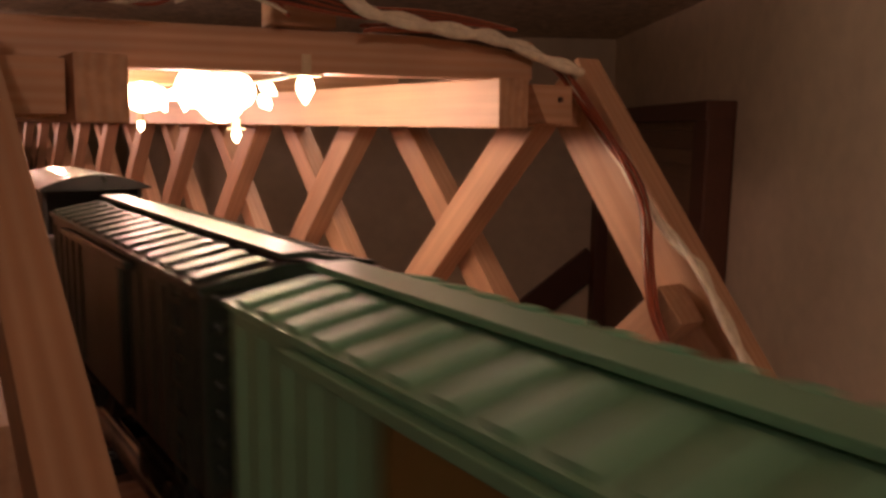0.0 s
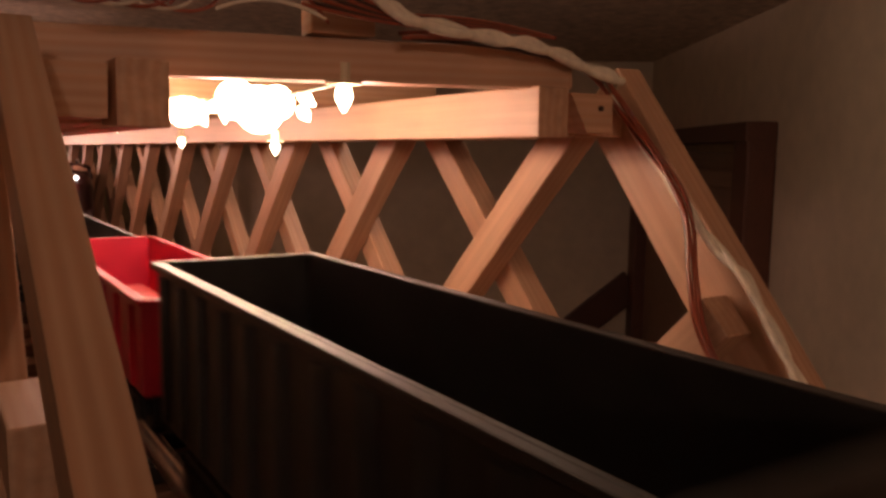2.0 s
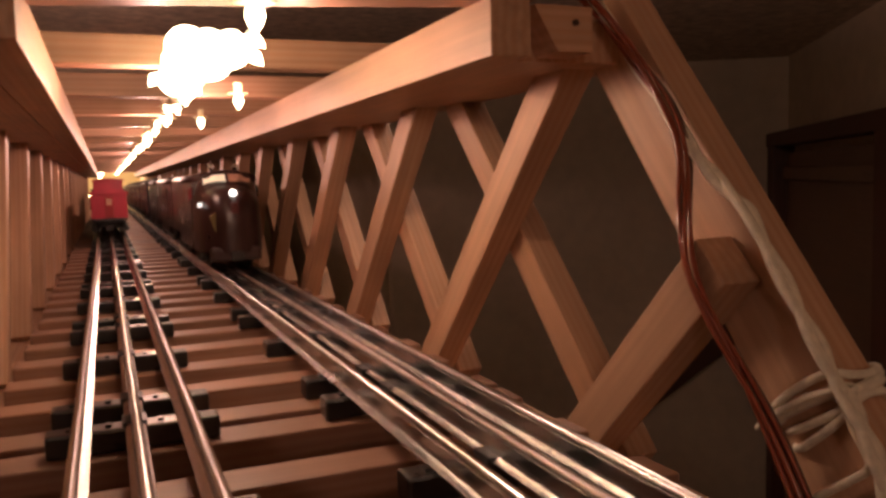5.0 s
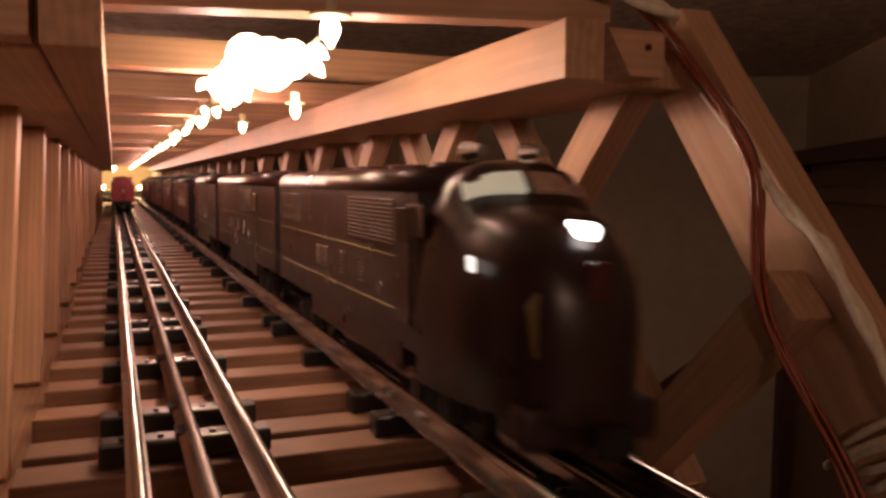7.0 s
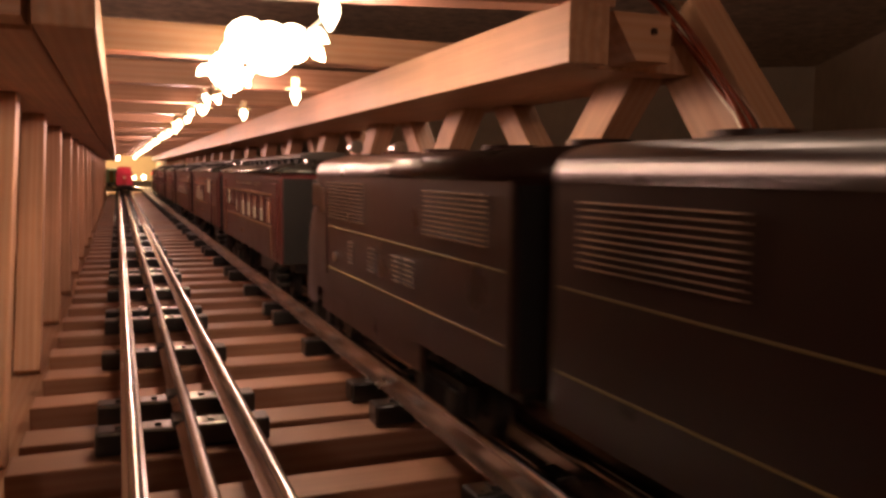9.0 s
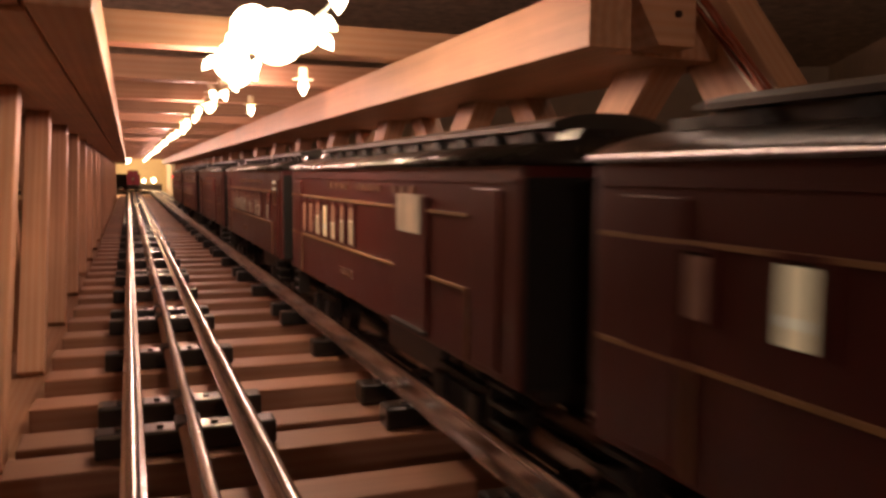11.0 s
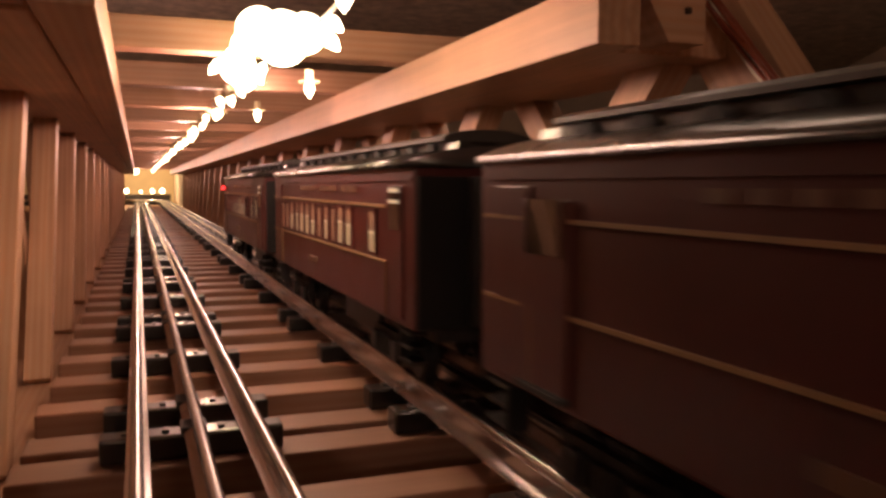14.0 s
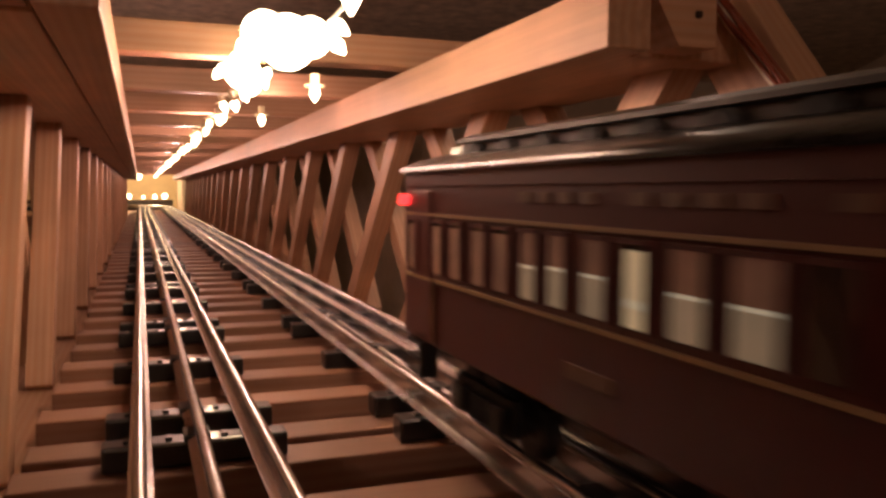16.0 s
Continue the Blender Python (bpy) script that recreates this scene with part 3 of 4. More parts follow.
def boxcar(mat, doormat, label, length=0.262):
    car = tagged(new("boxcar"), label, "model boxcar")
    hw, z0, z1, zp = 0.0262, 0.021, 0.0750, 0.0805
    L = length / 2
    bm = boxes((0, 0, (z0 + z1) / 2, 2 * hw, 2 * L, z1 - z0), bevel=0.0008)
    rib = to_mesh("side_rib", boxes((0, 0, 0, 0.0012, 0.0018, z1 - z0 - 0.006)), mat)
    corrugation = to_mesh("end_corrugation", boxes((0, 0, 0, 2 * hw - 0.006, 0.003, 0.0034), bevel=0.0012), mat)
    for s in (-1, 1):
        for j in range(7):
            again("end_corrugation", corrugation, car, pose(0, s * (L + 0.0004), z0 + 0.007 + j * 0.0075))
        for j in range(16):
            yy = -L + (j + 0.5) * 2 * L / 16
            if abs(yy) > 0.03:
                again("side_rib", rib, car, pose(s * hw, yy, (z0 + z1) / 2))
    part("body", bm, mat, car)
    bm = extrude_y(bmesh.new(), [(-hw - 0.001, z1 + 0.0003), (hw + 0.001, z1 + 0.0003), (hw + 0.001, z1 + 0.0016), (0.006, zp), (-0.006, zp), (-hw - 0.001, z1 + 0.0016)], -L - 0.001, L + 0.001)
    part("roof", bm, mat, car)
    for s in (-1, 1):
        v = [(s * 0.0075, zp + 0.0011), (s * hw, z1 + 0.0032), (s * hw, z1 + 0.0012), (s * 0.0075, zp - 0.001)]
        roof_rib = to_mesh("roof_rib", extrude_y(bmesh.new(), v, -0.0022, 0.0022), mat)
        for j in range(15):
            again("roof_rib", roof_rib, car, pose(0, -L + (j + 0.5) * 2 * L / 15, 0))
    part("roofwalk", boxes((0, 0, zp + 0.0022, 0.011, 2 * L + 0.004, 0.0018), bevel=0.0004), mat, car)
    for s in (-1, 1):
        part("door", boxes((s * (hw + 0.0012), 0, (z0 + z1) / 2, 0.0022, 0.052, z1 - z0 - 0.006), bevel=0.0005), doormat, car, "plain sliding door")
        part("door_track", boxes((s * (hw + 0.002), 0.012, z1 - 0.002, 0.003, 0.1, 0.0025), bevel=0.0004), mat, car)
        ld = bmesh.new()
        for yy in (-L + 0.006, -L + 0.016):
            add_box(ld, s * (hw + 0.002), yy, (z0 + z1) / 2, 0.001, 0.001, z1 - z0)
        for j in range(7):
            add_box(ld, s * (hw + 0.002), -L + 0.011, z0 + 0.005 + j * 0.0075, 0.001, 0.011, 0.001)
        part("ladder", ld, mat, car)
    part("underframe", boxes((0, 0, 0.0195, 0.034, 2 * L - 0.02, 0.004), bevel=0.0006), TRUCK, car)
    running_gear(car, length, 0.045)
    return car


def gondola(mat, floormat, label, length, top, ribs=9, floor=0.030):
    car = tagged(new("gondola"), label, "model gondola")
    hw, z0, t = 0.0268, 0.021, 0.0019
    L = length / 2
    part("body", boxes((0, 0, z0 + 0.002, 2 * hw - 0.001, 2 * L - 0.001, 0.004)), mat, car)
    for s in (-1, 1):
        part("side_wall", boxes((s * (hw - t / 2), 0, (z0 + top) / 2, t, 2 * L, top - z0), bevel=0.0005), mat, car)
        part("end_wall", boxes((0, s * (L - t / 2), (z0 + top) / 2, 2 * hw - 2 * t, t, top - z0), bevel=0.0005), mat, car)
        part("top_rim", boxes((s * (hw + 0.0005), 0, top - 0.0012, 0.0032, 2 * L + 0.002, 0.0022), bevel=0.0006), mat, car)
    rib = to_mesh("rib", boxes((0, 0, 0, 0.0022, 0.003, top - z0 - 0.006), bevel=0.0004), mat)
    for s in (-1, 1):
        for j in range(ribs):
            again("rib", rib, car, pose(s * (hw + 0.0008), -L + (j + 0.5) * 2 * L / ribs, (z0 + top) / 2 - 0.001))
    for s in (-1, 1):
        part("end_cap", boxes((0, s * (L + 0.0006), top - 0.0012, 2 * hw, 0.0028, 0.0022), bevel=0.0006), mat, car)
    part("load_floor", boxes((0, 0, floor, 2 * hw - 2 * t - 0.018, 2 * L - 0.05, 0.003), bevel=0.0006), floormat, car, "raised plain floor insert")
    part("underframe", boxes((0, 0, 0.0185, 0.034, 2 * L - 0.02, 0.004), bevel=0.0006), TRUCK, car)
    running_gear(car, length, 0.042)
    return car


def caboose(length=0.150):
    car = tagged(new("caboose"), "bright red plastic model caboose with cupola", "model caboose")
    hw, z0, z1 = 0.0265, 0.026, 0.066
    L = length / 2
    Lb = L - 0.0055
    bm = boxes((0, 0, (z0 + z1) / 2, 2 * hw, 2 * Lb, z1 - z0), bevel=0.0008)
    batten = to_mesh("batten", boxes((0, 0, 0, 0.0008, 0.0008, z1 - z0 - 0.004)), RED)
    for s in (-1, 1):
        for j in range(20):
            yy = -Lb + (j + 0.5) * 2 * Lb / 20
            again("batten", batten, car, pose(s * hw, yy, (z0 + z1) / 2))
        for j in range(9):
            again("batten", batten, car, pose(-hw + (j + 0.5) * 2 * hw / 9, s * Lb, (z0 + z1) / 2))
    part("body", bm, RED, car)
    n = 8
    arc = [(-(hw + 0.003) + 2 * (hw + 0.003) * i / n, z1 + 0.001 + 0.0075 * (1 - (2 * i / n - 1) ** 2)) for i in range(n + 1)]
    part("roof", extrude_y(bmesh.new(), arc + [(hw + 0.003, z1 - 0.0006), (-hw - 0.003, z1 - 0.0006)], -L, L), RED, car)
    part("cupola", boxes((0, -0.026, z1 + 0.013, 0.044, 0.05, 0.016), bevel=0.001), RED, car)
    arc2 = [(-0.0245 + 0.049 * i / n, z1 + 0.0212 + 0.003 * (1 - (2 * i / n - 1) ** 2)) for i in range(n + 1)]
    part("cupola_roof", extrude_y(bmesh.new(), arc2 + [(0.0245, z1 + 0.0202), (-0.0245, z1 + 0.0202)], -0.056, 0.004), RED, car)
    part("roofwalk", boxes((0, 0.040, z1 + 0.0095, 0.010, 0.062, 0.0016), bevel=0.0004), RED, car)
    part("smoke_stack", add_cyl(bmesh.new(), (0.012, 0.045, z1 + 0.012), 0.0022, 0.012, "z", 10), BLACK, car)
    for s in (-1, 1):
        for yy in (-0.042, -0.02, 0.03):
            part("window", boxes((s * (hw + 0.0006), yy, 0.05, 0.0012, 0.011, 0.012), bevel=0.0004), GLASS, car)
        part("end_door", boxes((0, s * (Lb + 0.0012), 0.045, 0.013, 0.0018, 0.034), bevel=0.0004), REDDOOR, car, "darker red end door")
        part("end_door_window", boxes((0, s * (Lb + 0.0022), 0.053, 0.008, 0.0012, 0.010), bevel=0.0003), DIMWIN, car)
        part("end_sill", boxes((0, s * (L - 0.004), z0 - 0.001, 2 * hw, 0.006, 0.004), bevel=0.0006), BLACK, car)
        st = bmesh.new()
        for sx in (-1, 1):
            for j in range(2):
                add_box(st, sx * 0.0262, s * (L - 0.007), 0.012 + j * 0.007, 0.005, 0.011, 0.0012)
        part("steps", st, BLACK, car)
    part("underframe", boxes((0, 0, 0.022, 0.036, 2 * L - 0.03, 0.006), bevel=0.0006), BLACK, car)
    running_gear(car, length, 0.040)
    return car


def cab_car(length=0.165):
    car = tagged(new("work_car"), "pale grey flat car carrying a black arched cab", "model work car")
    L = length / 2
    part("body", boxes((0, 0, 0.036, 0.050, 2 * L, 0.030), bevel=0.0012), ASH, car)
    for s in (-1, 1):
        part("cab_side", boxes((s * 0.0225, -0.02, 0.068, 0.002, 0.075, 0.032), bevel=0.0006), BLACK, car)
        part("cab_window", boxes((s * 0.0238, -0.02, 0.070, 0.0014, 0.024, 0.016), bevel=0.0004), GLASS, car)
    part("cab_front", boxes((0, 0.016, 0.068, 0.043, 0.002, 0.032), bevel=0.0005), BLACK, car)
    arc = [(-0.026 + 0.052 * i / 10, 0.0845 + 0.0065 * (1 - (2 * i / 10 - 1) ** 2)) for i in range(11)]
    part("cab_roof", extrude_y(bmesh.new(), arc + [(0.026, 0.0833), (-0.026, 0.0833)], -0.066, 0.024), BLACKTIN, car, "glossy arched roof")
    part("rear_rail", boxes((0, -L + 0.003, 0.060, 0.046, 0.001, 0.001), (-0.022, -L + 0.003, 0.0555, 0.001, 0.001, 0.010), (0.022, -L + 0.003, 0.0555, 0.001, 0.001, 0.010)), STEEL, car)
    running_gear(car, length, 0.04)
    return car


# passenger stock
def arched_roof(hw, z1, rise, n=12):
    return [(-hw + 2 * hw * i / n, z1 + rise * (1 - abs(2 * i / n - 1) ** 2.6)) for i in range(n + 1)]


vent_bm = add_cyl(bmesh.new(), (0, 0, 0), 0.0025, 0.0022, "x", 14)
for v in vent_bm.verts:
    v.co.y *= 1.7
VENT = to_mesh("roof_vent", vent_bm, VENT_SHADE_BLACK)
LETTER = to_mesh("lettering_bar", boxes((0, 0, 0, 0.0006, 0.0055, 0.0024)), FADED)


def heavyweight(label, windows, doors=(), obs=False, length=0.285):
    """windows: (y, width, height, shade)."""
    car = tagged(new("passenger_car"), label, "model passenger car", "passenger cars")
    hw, z0, z1 = 0.0315, 0.0235, 0.0790
    shade_rng = random.Random(len(label) + len(windows))
    L = length / 2
    bm = boxes((0, 0, (z0 + z1) / 2, 2 * hw, 2 * L, z1 - z0), bevel=0.001)
    for s in (-1, 1):
        add_box(bm, s * hw, 0, 0.0740, 0.0010, 2 * L - 0.004, 0.0010)
    part("body", bm, MAROON, car)
    prof = arched_roof(hw + 0.0012, z1 + 0.0004, 0.0058)
    part("roof", extrude_y(bmesh.new(), prof + [(hw + 0.0012, z1 - 0.0012), (-hw - 0.0012, z1 - 0.0012)], -L - 0.001, L + 0.001), ROOF, car, "glossy charcoal roof", True)
    cl = arched_roof(0.0172, 0.0888, 0.0028)
    part("clerestory", extrude_y(bmesh.new(), cl + [(0.0172, 0.0876), (0.0150, 0.0873), (0.0150, 0.0815), (-0.0150, 0.0815), (-0.0150, 0.0873), (-0.0172, 0.0876)], -L + 0.012, L - 0.012), CLERESTORY, car, "grey raised clerestory")
    for e in (-1, 1):
        part("roof_end", extrude_y(bmesh.new(), [(-0.0165, 0.0815), (0.0165, 0.0815), (0.0150, 0.0868), (-0.0150, 0.0868)], e * (L - 0.012), e * (L - 0.002)), ROOF, car, "sloping black roof end")
    nv = 11
    for s in (-1, 1):
        for j in range(nv):
            again("roof_vent", VENT, car, pose(s * 0.0158, -L + 0.026 + j * (2 * L - 0.052) / (nv - 1), 0.0846))
    for s in (-1, 1):
        for zz in (0.0645, 0.0443):
            part("stripe", boxes((s * (hw + 0.0003), (L - 0.113) / 2, zz, 0.0010, L + 0.107, 0.0009)), GOLD, car)
        for (yy, w, h, shade) in windows:
            zc = 0.0547 if h > 0.0145 else 0.0580
            part("window_frame", boxes((s * (hw + 0.0002), yy - w / 2, zc, 0.0016, 0.0011, h + 0.001), (s * (hw + 0.0002), yy + w / 2, zc, 0.0016, 0.0011, h + 0.001), (s * (hw + 0.0002), yy, zc + h / 2, 0.0016, w, 0.0010)), MAROON, car)
            part("window", boxes((s * (hw - 0.0002), yy, zc, 0.0012, w, h)), GLASS, car)
            # Shades glow by themselves in place of reflected and interior light.
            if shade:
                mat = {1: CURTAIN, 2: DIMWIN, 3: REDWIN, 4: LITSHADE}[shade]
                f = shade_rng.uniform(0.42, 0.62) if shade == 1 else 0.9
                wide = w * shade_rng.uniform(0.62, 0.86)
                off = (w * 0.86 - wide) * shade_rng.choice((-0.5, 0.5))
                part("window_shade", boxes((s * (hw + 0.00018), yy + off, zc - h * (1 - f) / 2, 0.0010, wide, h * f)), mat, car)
                # Bright strips across the shade paint in the reflected light.
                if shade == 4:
                    part("shade_rail", boxes((s * (hw + 0.00024), yy + off, zc - h * 0.22, 0.0010, wide * 0.9, 0.0016)), GLINT, car)
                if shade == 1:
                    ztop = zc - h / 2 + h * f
                    part("shade_rail", boxes((s * (hw + 0.00022), yy + off, ztop, 0.0010, wide, 0.0007)), GLINT, car)
                    part("upper_blind", boxes((s * (hw + 0.00012), yy + off, (ztop + zc + h / 2) / 2, 0.0010, wide, (zc + h / 2 - ztop) * 0.9)), DIMWIN, car, "dim upper blind")
        for (yy, w, shade) in doors:
            part("door", boxes((s * (hw + 0.0003), yy, 0.0480, 0.0018, w, 0.042), bevel=0.0003), MAROON, car, "sliding baggage door")
            part("door_window", boxes((s * (hw + 0.0008), yy, 0.0630, 0.0016, w * 0.7, 0.0122)), {0: GLASS, 1: CURTAIN, 2: DIMWIN, 3: REDWIN}[shade], car)
            part("door_sill", boxes((s * (hw + 0.001), yy, 0.0262, 0.0028, w, 0.0012)), TRUCK, car)
        for e in (-1, 1):
            st = bmesh.new()
            for j in range(3):
                add_box(st, s * 0.0285, e * (L - 0.010), 0.012 + j * 0.005, 0.006, 0.012, 0.001)
            add_box(st, s * 0.0285, e * (L - 0.0165), 0.0165, 0.006, 0.001, 0.012)
            part("steps", st, TRUCK, car)
            part("grab_rail", boxes((s * (hw + 0.0008), e * (L - 0.0305), 0.0350, 0.0010, 0.0016, 0.0200), bevel=0.0003), FADED, car, "worn pale grab rail")
    for j in range(14):
        if j % 5 != 3:
            again("lettering_bar", LETTER, car, pose(-(hw + 0.0002), -L * 0.45 + j * 0.0095, 0.0705))
    part("number_plate", boxes((-(hw + 0.0002), 0.02, 0.034, 0.0008, 0.018, 0.0032)), FADED, car)
    for e in (-1, 1):
        # Shade in the gap between cars, painted as a black end.
        part("end_panel", boxes((0, e * (L + 0.0006), 0.0495, 0.061, 0.0022, 0.051), bevel=0.0006), VENT_SHADE_BLACK, car, "black panel painting the shade on the car end")
        for s in (-1, 1):
            part("vestibule_door", boxes((s * (hw + 0.0002), e * (L - 0.0195), 0.0490, 0.0012, 0.0165, 0.046), bevel=0.0004), MAROON, car)
            if ("coach" in label or obs) and e < 0:
                yd = e * (L - 0.0195)
                part("door_window", boxes((s * (hw + 0.0006), yd, 0.0640, 0.0010, 0.0125, 0.0150)), GLASS, car)
                # Two glowing strips paint the double reflection in the door glass.
                part("window_ledge", boxes((s * (hw + 0.0008), yd, 0.0703, 0.0010, 0.0115, 0.0016)), GLINT, car, "painted glint over the door window")
                part("window_ledge", boxes((s * (hw + 0.0008), yd, 0.0664, 0.0010, 0.0120, 0.0012)), GLINT, car)
        part("diaphragm", boxes((0, e * (L + 0.003), 0.050, 0.026, 0.007, 0.050), bevel=0.0015), BLACK, car)
    if obs:
        for s in (-1, 1):
            part("tail_lamp", add_cyl(bmesh.new(), (s * (hw + 0.001), L - 0.004, 0.0690), 0.0018, 0.004, "x", 12), TAILRED, car, "glowing red tail lamp")
        part("rear_railing", boxes((0, L + 0.008, 0.033, 0.052, 0.0014, 0.016), (0, L + 0.005, 0.0245, 0.056, 0.012, 0.002)), TRUCK, car)
    part("underframe", boxes((0, 0, 0.0205, 0.044, 2 * L - 0.01, 0.005), (0.012, 0.03, 0.0135, 0.018, 0.05, 0.011), (-0.013, -0.035, 0.0135, 0.016, 0.06, 0.011), bevel=0.0008), BLACK, car)
    running_gear(car, length, 0.052, 3)
    return car


def row(y0, n, step, w, h, shades):
    return [(y0 + i * step, w, h, shades[i % len(shades)]) for i in range(n)]


def diesel(label, cab, length=0.318, lit=True):
    """The nose, where there is a cab, points to -y."""
    car = tagged(new("diesel_locomotive"), label, "model locomotive", "diesel units")
    hw, z0, z1 = 0.0300, 0.0235, 0.078
    L = length / 2
    yf = -L + (0.062 if cab else 0.0)
    n = 10
    part("body", extrude_y(bmesh.new(), [(-hw, z0), (-hw, z1), (hw, z1), (hw, z0)], yf, L), LOCO, car)
    arc = [(-(hw + 0.0004) * math.copysign(abs(math.cos(a)) ** 0.45, math.cos(a)), z1 - 0.0006 + 0.0092 * math.sin(a) ** 0.62) for a in [math.pi * i / 24 for i in range(25)]]
    part("roof", extrude_y(bmesh.new(), arc, yf + 0.0005, L - 0.0005), LOCO, car, "", True)
    for s in (-1, 1):
        for zz in (0.0355, 0.0545):
            part("stripe", boxes((s * (hw + 0.0001), (yf + L) / 2, zz, 0.0006, L - yf - 0.006, 0.0005)), YELLOW, car, "thin gold pinstripe")
        for (g0, g1, za, zb, rows_) in ((L - 0.060, L - 0.012, 0.060, 0.0735, 10), (-L + 0.085, -L + 0.145, 0.059, 0.0745, 11)):
            gr = bmesh.new()
            for j in range(rows_):
                add_box(gr, s * (hw + 0.0004), (g0 + g1) / 2, za + (zb - za) * j / (rows_ - 1), 0.0014, g1 - g0, 0.0005)
            part("louvre_grille", gr, STEEL, car, "bright horizontal louvres")
        for yy in (-L + 0.125, -L + 0.155, -L + 0.185, -L + 0.198):
            gr = bmesh.new()
            for j in range(6):
                add_box(gr, s * (hw + 0.0004), yy, 0.0415 + j * 0.0017, 0.0012, 0.0085, 0.0006)
            part("small_louvre", gr, STEEL, car)
        part("door", boxes((s * (hw + 0.0003), -L + 0.075, 0.052, 0.0012, 0.016, 0.040), bevel=0.0003), LOCO, car)
        part("side_window", boxes((s * (hw + 0.0005), -L + 0.075, 0.066, 0.0012, 0.013, 0.012), bevel=0.0003), GLASS, car)
        part("lamp_spot", add_cyl(bmesh.new(), (s * (hw + 0.0008), -L + 0.10, 0.0415), 0.0022, 0.0012, "x", 10), STEEL, car)
        part("skirt", boxes((s * (hw - 0.002), 0, 0.0185, 0.002, 0.14, 0.010), bevel=0.0005), LOCO, car)
    for e in ((1,) if cab else (-1, 1)):
        # Black panel puts the shade between coupled units into the colour.
        part("end_panel", boxes((0, e * (L + 0.0006), 0.0505, 2 * hw - 0.003, 0.0022, 0.052), bevel=0.0006), VENT_SHADE_BLACK, car, "black panel painting the shade on the diesel end")
        part("diaphragm", boxes((0, e * (L + 0.004), 0.0480, 0.026, 0.007, 0.046), bevel=0.0015), BLACK, car)
    for j in range(4):
        part("roof_fan", add_cyl(bmesh.new(), (0, -L + 0.10 + j * 0.055, z1 + 0.009), 0.009, 0.003, "z", 14), LOCO, car)
    if cab:
        # rounded bulldog nose lofted through shrinking sections; d is the distance from its tip
        tip = -L - 0.003
        bm = bmesh.new()
        secs = []
        for d, wf, zt in ((yf - tip, 1.0, 0.0870), (0.054, 1.0, 0.0885), (0.050, 0.985, 0.0870), (0.041, 0.96, 0.0750), (0.032, 0.92, 0.0735), (0.022, 0.84, 0.0715), (0.013, 0.72, 0.0680), (0.006, 0.55, 0.0610), (0.002, 0.36, 0.0530), (0.0, 0.18, 0.0450)):
            ring = []
            m = 18
            for k in range(m + 1):
                a = math.pi * k / m
                x = -math.cos(a)
                x = math.copysign(abs(x) ** 0.6, x) * hw * wf
                ring.append(bm.verts.new((x, tip + d, 0.0150 + (zt - 0.0150) * math.sin(a) ** 0.45)))
            secs.append(ring)
        for a, b in zip(secs, secs[1:]):
            for k in range(len(a) - 1):
                bm.faces.new((a[k], a[k + 1], b[k + 1], b[k]))
        bm.faces.new(secs[-1])
        bmesh.ops.recalc_face_normals(bm, faces=bm.faces[:])
        part("nose", bm, LOCO, car, "rounded bulldog nose", True)
        for s in (-1, 1):
            bm = bmesh.new()
            lower = [(0.0015, 0.0420, 0.0782), (0.011, 0.0425, 0.0778), (0.0215, 0.0450, 0.0760)]
            upper = [(0.0015, 0.0475, 0.0842), (0.011, 0.0480, 0.0836), (0.0210, 0.0505, 0.0805)]
            vs = [[bm.verts.new((s * x, tip + d - o, z + o)) for x, d, z in rowp] for o in (0.0006, -0.002) for rowp in (lower, upper)]
            for k in (0, 1):
                bm.faces.new((vs[0][k], vs[0][k + 1], vs[1][k + 1], vs[1][k]))
                bm.faces.new((vs[2][k], vs[3][k], vs[3][k + 1], vs[2][k + 1]))
                bm.faces.new((vs[0][k], vs[2][k], vs[2][k + 1], vs[0][k + 1]))
                bm.faces.new((vs[1][k], vs[1][k + 1], vs[3][k + 1], vs[3][k]))
            bm.faces.new((vs[0][0], vs[1][0], vs[3][0], vs[2][0]))
            bm.faces.new((vs[0][2], vs[2][2], vs[3][2], vs[1][2]))
            bmesh.ops.recalc_face_normals(bm, faces=bm.faces[:])
            # The right pane has its red reflection put into the colour.
            part("windscreen", bm, (CABGLASS if s < 0 else DIMWIN) if lit else GLASS, car, ("lit curved windscreen pane" if s < 0 else "windscreen pane with a dim red reflection painted in") if lit else "dark windscreen pane")
            if s < 0:
                nb = boxes((s * 0.0262, tip + 0.030, 0.0572, 0.0022, 0.0125, 0.0040), bevel=0.0007)
                bmesh.ops.rotate(nb, cent=(s * 0.0262, tip + 0.030, 0.0572), matrix=Matrix.Rotation(radians(s * 22), 3, "Z"), verts=nb.verts[:])
                part("number_board", nb, MARKER if lit else GLASS, car, "lit number board" if lit else "dark number board")
            part("side_window", boxes((s * (hw + 0.0003), tip + 0.066, 0.068, 0.0012, 0.016, 0.011), bevel=0.0004), GLASS, car)
            if s < 0:
                fl = boxes((s * 0.0150, tip + 0.0085, 0.0400, 0.0012, 0.0105, 0.021), bevel=0.0004)
                bmesh.ops.rotate(fl, cent=(s * 0.0150, tip + 0.0085, 0.0400), matrix=Matrix.Rotation(radians(s * 50), 3, "Z") @ Matrix.Rotation(radians(24), 3, "X"), verts=fl.verts[:])
                part("nose_flash", fl, YELLOW, car, "faded yellow nose stripe")
            part("horn", add_cyl(bmesh.new(), (s * 0.011, tip + 0.062, 0.0915), 0.0034, 0.012, "y", 10, 0.0018), STEEL, car)
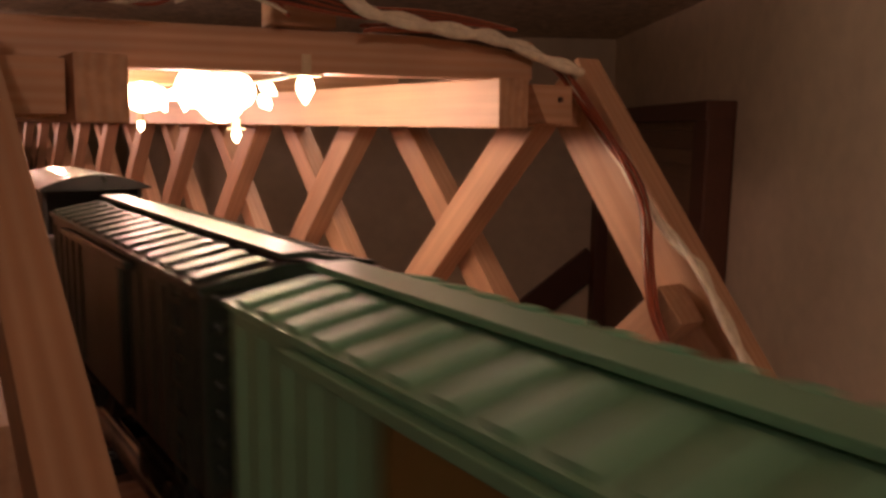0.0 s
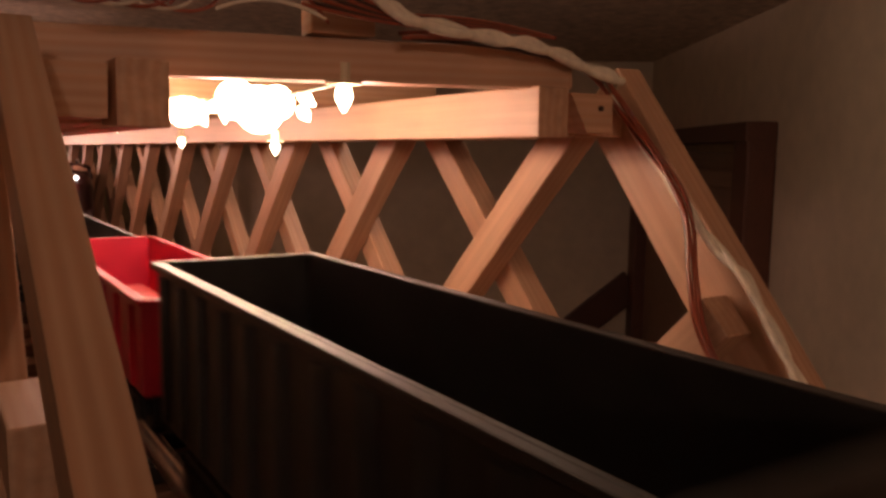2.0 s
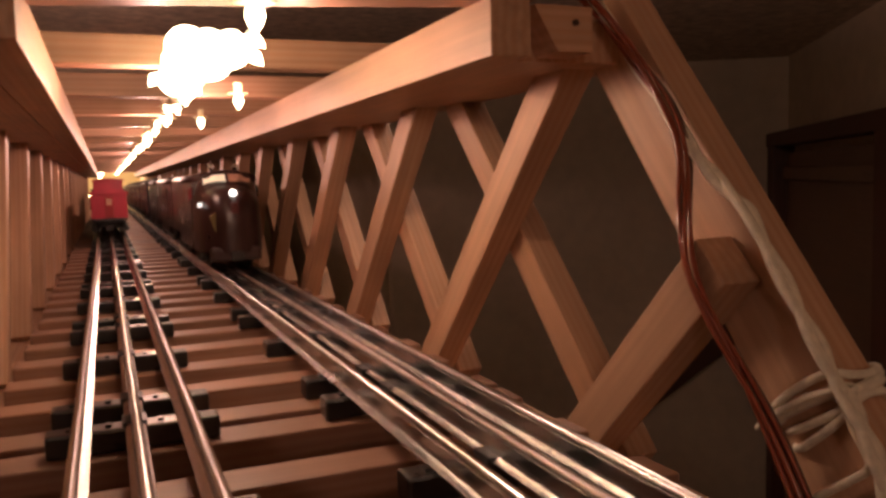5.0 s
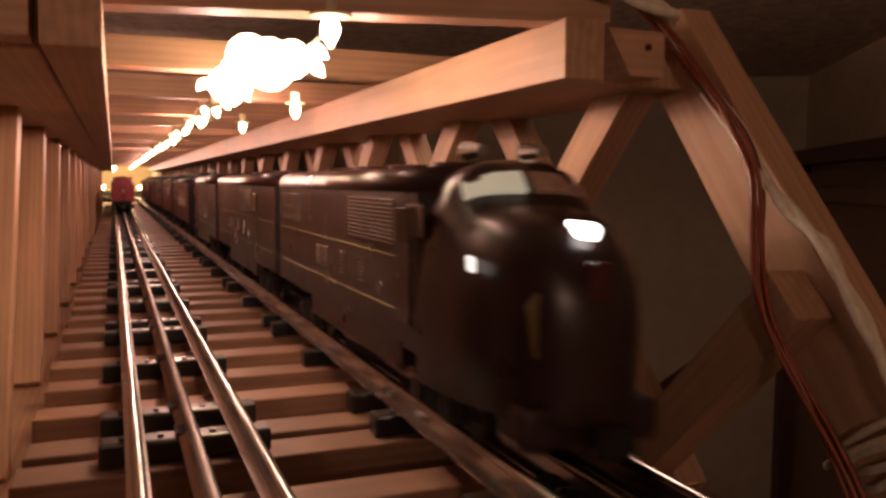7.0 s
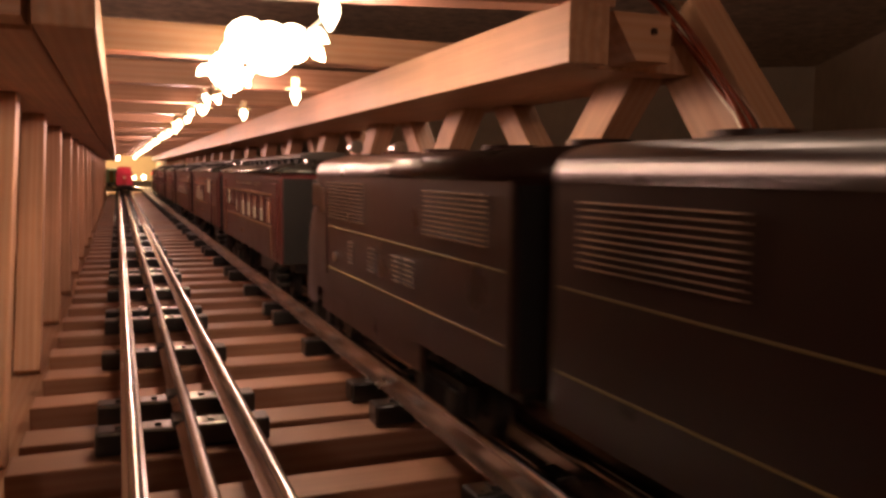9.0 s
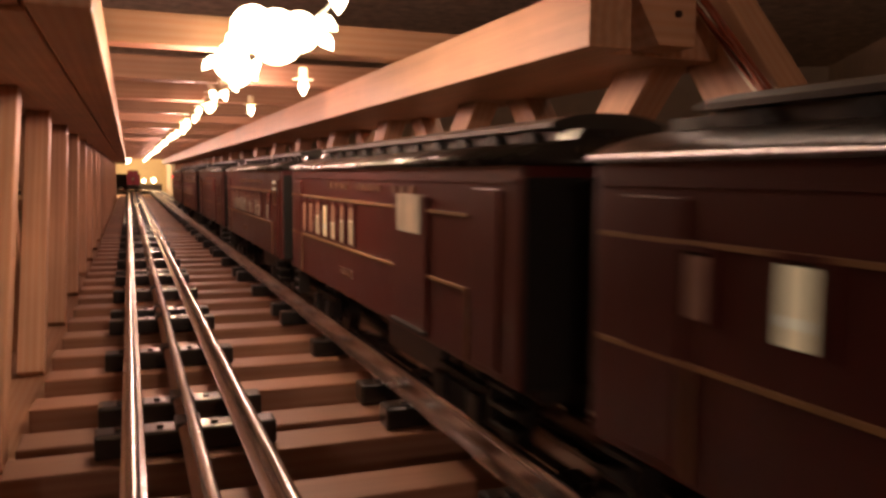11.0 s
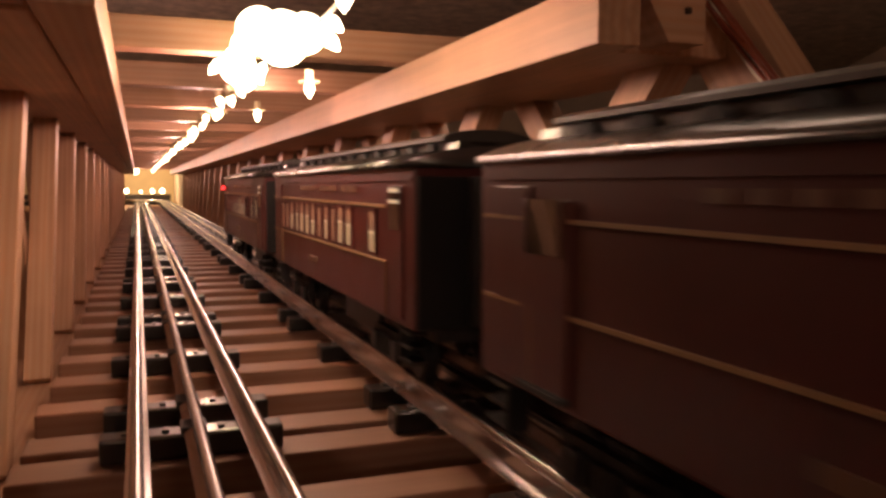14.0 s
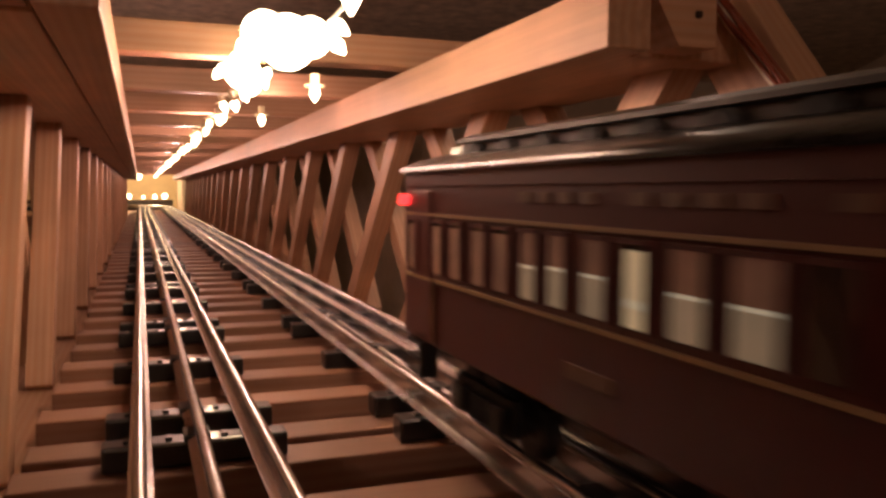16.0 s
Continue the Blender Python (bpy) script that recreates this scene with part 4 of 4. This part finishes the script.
        part("headlight", add_cyl(bmesh.new(), (0, tip + 0.0130, 0.0675), 0.0026, 0.012, "y", 18), HEADLIGHT if lit else GLASS, car, "round glowing headlight" if lit else "round unlit headlight")
        part("emblem", boxes((0, tip + 0.0030, 0.0535, 0.0070, 0.004, 0.0120), bevel=0.0015), MAROON, car, "small red nose emblem")
        part("pilot", boxes((0, tip + 0.012, 0.0135, 0.044, 0.018, 0.013), bevel=0.003), LOCO, car)
    part("underframe", boxes((0, 0, 0.0205, 0.042, 2 * L - 0.02, 0.006), (0, 0, 0.013, 0.036, 0.075, 0.012), bevel=0.001), BLACK, car)
    running_gear(car, length, 0.058, 3)
    return car


# freight cars, nose to tail; the number is the middle of each car along the train from the caboose's tail
FREIGHT = [
    (caboose(), 0.076),
    (gondola(BLACK, BLACK, "tall black plastic hopper gondola, empty", 0.217, 0.0735, 11), 0.280),
    (gondola(RED, REDPINK, "bright red plastic gondola, empty", 0.220, 0.0570, 8), 0.525),
    (gondola(BLACK, ASH, "black plastic gondola with a grey floor insert", 0.257, 0.0530, 12), 0.797),
    (boxcar(GREEN, TAN, "mint green plastic boxcar with ribbed roof", 0.193), 1.0385),
    (boxcar(DARKGREEN, DARKGREEN, "dark green plastic boxcar with pale ribbed roof", 0.197), 1.254),
    (cab_car(), 1.452),
]

COACH = row(-0.0564, 12, 0.0149, 0.0108, 0.0160, (1, 1, 2, 1, 2, 1, 1, 1, 1, 1, 2, 2)) + [(-0.0930, 0.010, 0.0160, 1), (0.1255, 0.008, 0.0150, 2)]
DINER = [(-0.102, 0.0165, 0.0160, 2), (-0.0745, 0.0165, 0.0160, 1), (-0.0475, 0.0165, 0.0160, 1), (-0.0205, 0.0165, 0.0160, 1), (0.0095, 0.0165, 0.0160, 1), (0.0440, 0.0095, 0.0150, 1), (0.0660, 0.0070, 0.0125, 2), (0.0890, 0.0085, 0.0128, 4), (0.1115, 0.0075, 0.0115, 2)]
COMBINE = row(0.0118, 8, 0.0156, 0.0106, 0.0160, (1, 1, 1, 4, 1, 2, 2, 2))
OBS = [(0.1315, 0.0095, 0.0160, 2), (0.1200, 0.008, 0.0160, 2), (0.1080, 0.0095, 0.0160, 2), (0.0935, 0.0100, 0.0160, 2), (0.0770, 0.0100, 0.0160, 2), (0.0625, 0.0100, 0.0160, 2), (0.0475, 0.0100, 0.0160, 1), (0.0340, 0.0100, 0.0160, 1), (0.0180, 0.0100, 0.0160, 1), (0.0045, 0.0100, 0.0160, 4), (-0.0125, 0.0125, 0.0160, 1), (-0.0270, 0.0125, 0.0160, 1), (-0.0410, 0.0100, 0.0160, 0), (-0.0775, 0.0090, 0.0160, 1), (-0.1010, 0.0085, 0.0150, 4)]
# from the leading nose back; second number is the distance from the nose to the car's middle
PASSENGER = [
    (diesel("dark red streamlined diesel with glowing headlight", True, 0.300), 0.163),
    (diesel("dark red cabless diesel booster unit", False, 0.2935), 0.478),
    (diesel("dark red streamlined diesel coupled backwards", True, 0.272, False), 0.7825),
    (heavyweight("dark red dining car with lit windows", DINER), 1.087),
    (heavyweight("dark red combine car with sliding door", COMBINE, ((-0.0640, 0.032, 1),)), 1.4045),
    (heavyweight("dark red coach with a long row of windows", COACH), 1.725),
    (heavyweight("dark red baggage car with two sliding doors", [(-0.1045, 0.0080, 0.0120, 3)], ((-0.0590, 0.035, 3), (0.1060, 0.022, 0))), 2.0475),
    (heavyweight("dark red coach with shaded windows", COACH), 2.388),
    (heavyweight("dark red observation car with red tail lamp", OBS, (), True), 2.7205),
]

tagged(part("baseboard", boxes((-0.6, 4.40, -0.010, 1.5, 0.02, 0.062), bevel=0.002), BLACK), "dark board along the back of the far shelf", "baseboard", kind="structure")
# small lamps over the far shelf
fl = tagged(new("pendant_lamp"), "small bright pendant lamp beyond the bridge", "lamp")
globe = bmesh.new()
bmesh.ops.create_uvsphere(globe, u_segments=18, v_segments=12, radius=0.021)
part("lamp_bulb", globe, FARBULB, fl, "", True).location = (-0.028, 4.0, 0.142)
part("lamp_cord", add_cyl(bmesh.new(), (-0.028, 4.0, 0.282), 0.0015, 0.25, "z", 8), TRUCK, fl)
for x, r in ((-0.072, 0.012), (0.0, 0.007), (0.058, 0.010), (0.108, 0.013)):
    hl = tagged(new("marker_lamp"), "tiny warm lamp on the far shelf board", "lamp", "far lamps")
    globe = bmesh.new()
    bmesh.ops.create_uvsphere(globe, u_segments=14, v_segments=10, radius=r)
    part("lamp_glass", globe, FARBULB, hl, "", True).location = (x, 4.40, 0.0295 + r * 0.8)
    part("lamp_base", add_cyl(bmesh.new(), (x, 4.40, 0.0235), 0.006, 0.006, "z", 10), TRUCK, hl)


# ---------- what moves ----------
TURN_Y, RADIUS = 3.6385, 0.55
NEAR_Y = -0.8115


def on_track(s, tx):
    """Pose at the distance s along a track that leaves the bridge and bends to the left."""
    r = RADIUS + tx
    if s < NEAR_Y:
        a = (NEAR_Y - s) / r
        if a <= math.pi / 2:
            return pose(tx - r * (1 - math.cos(a)), NEAR_Y - r * math.sin(a), 0, 0, 0, -math.degrees(a))
        return pose(tx - r - (NEAR_Y - s - r * math.pi / 2), NEAR_Y - r, 0, 0, 0, -90)
    if s <= TURN_Y:
        return pose(tx, s, 0)
    a = (s - TURN_Y) / r
    if a <= math.pi / 2:
        return pose(tx - r * (1 - math.cos(a)), TURN_Y + r * math.sin(a), 0, 0, 0, math.degrees(a))
    return pose(tx - r - (s - TURN_Y - r * math.pi / 2), TURN_Y + r, 0, 0, 0, 90)


def between(table, t):
    for (t0, v0), (t1, v1) in zip(table, table[1:]):
        if t <= t1:
            return v0 + (v1 - v0) * (t - t0) / (t1 - t0)
    return table[-1][1]


CABOOSE_TAIL = [(0, -1.22), (0.6, -0.99), (1.0, -0.825), (1.5, -0.60), (1.8, -0.465), (2.2, -0.285), (2.6, -0.10), (3.0, 0.09), (3.5, 0.35), (4.5, 0.90), (7.0, 2.0), (8.2, 2.45), (10.3, 3.25), (12.0, 3.95), (16, 5.4)]
NOSE = [(0, 1.32), (3.0, 0.88), (3.5, 0.79), (4.6, 0.57), (6.8, 0.0), (7.3, -0.163), (8.2, -0.456), (10.3, -1.107), (16, -2.817)]


def motions():
    times = [i * 0.25 for i in range(65)]
    for car, off in FREIGHT:
        walk(car, [(t, on_track(between(CABOOSE_TAIL, t) + off, 0.0)) for t in times])
    for i, (car, off) in enumerate(PASSENGER):
        flip = pose(0, 0, 0, 0, 0, 180) if i == 2 else Matrix.Identity(4)
        walk(car, [(t, on_track(between(NOSE, t) + off, 0.1) @ flip) for t in times])


motions()
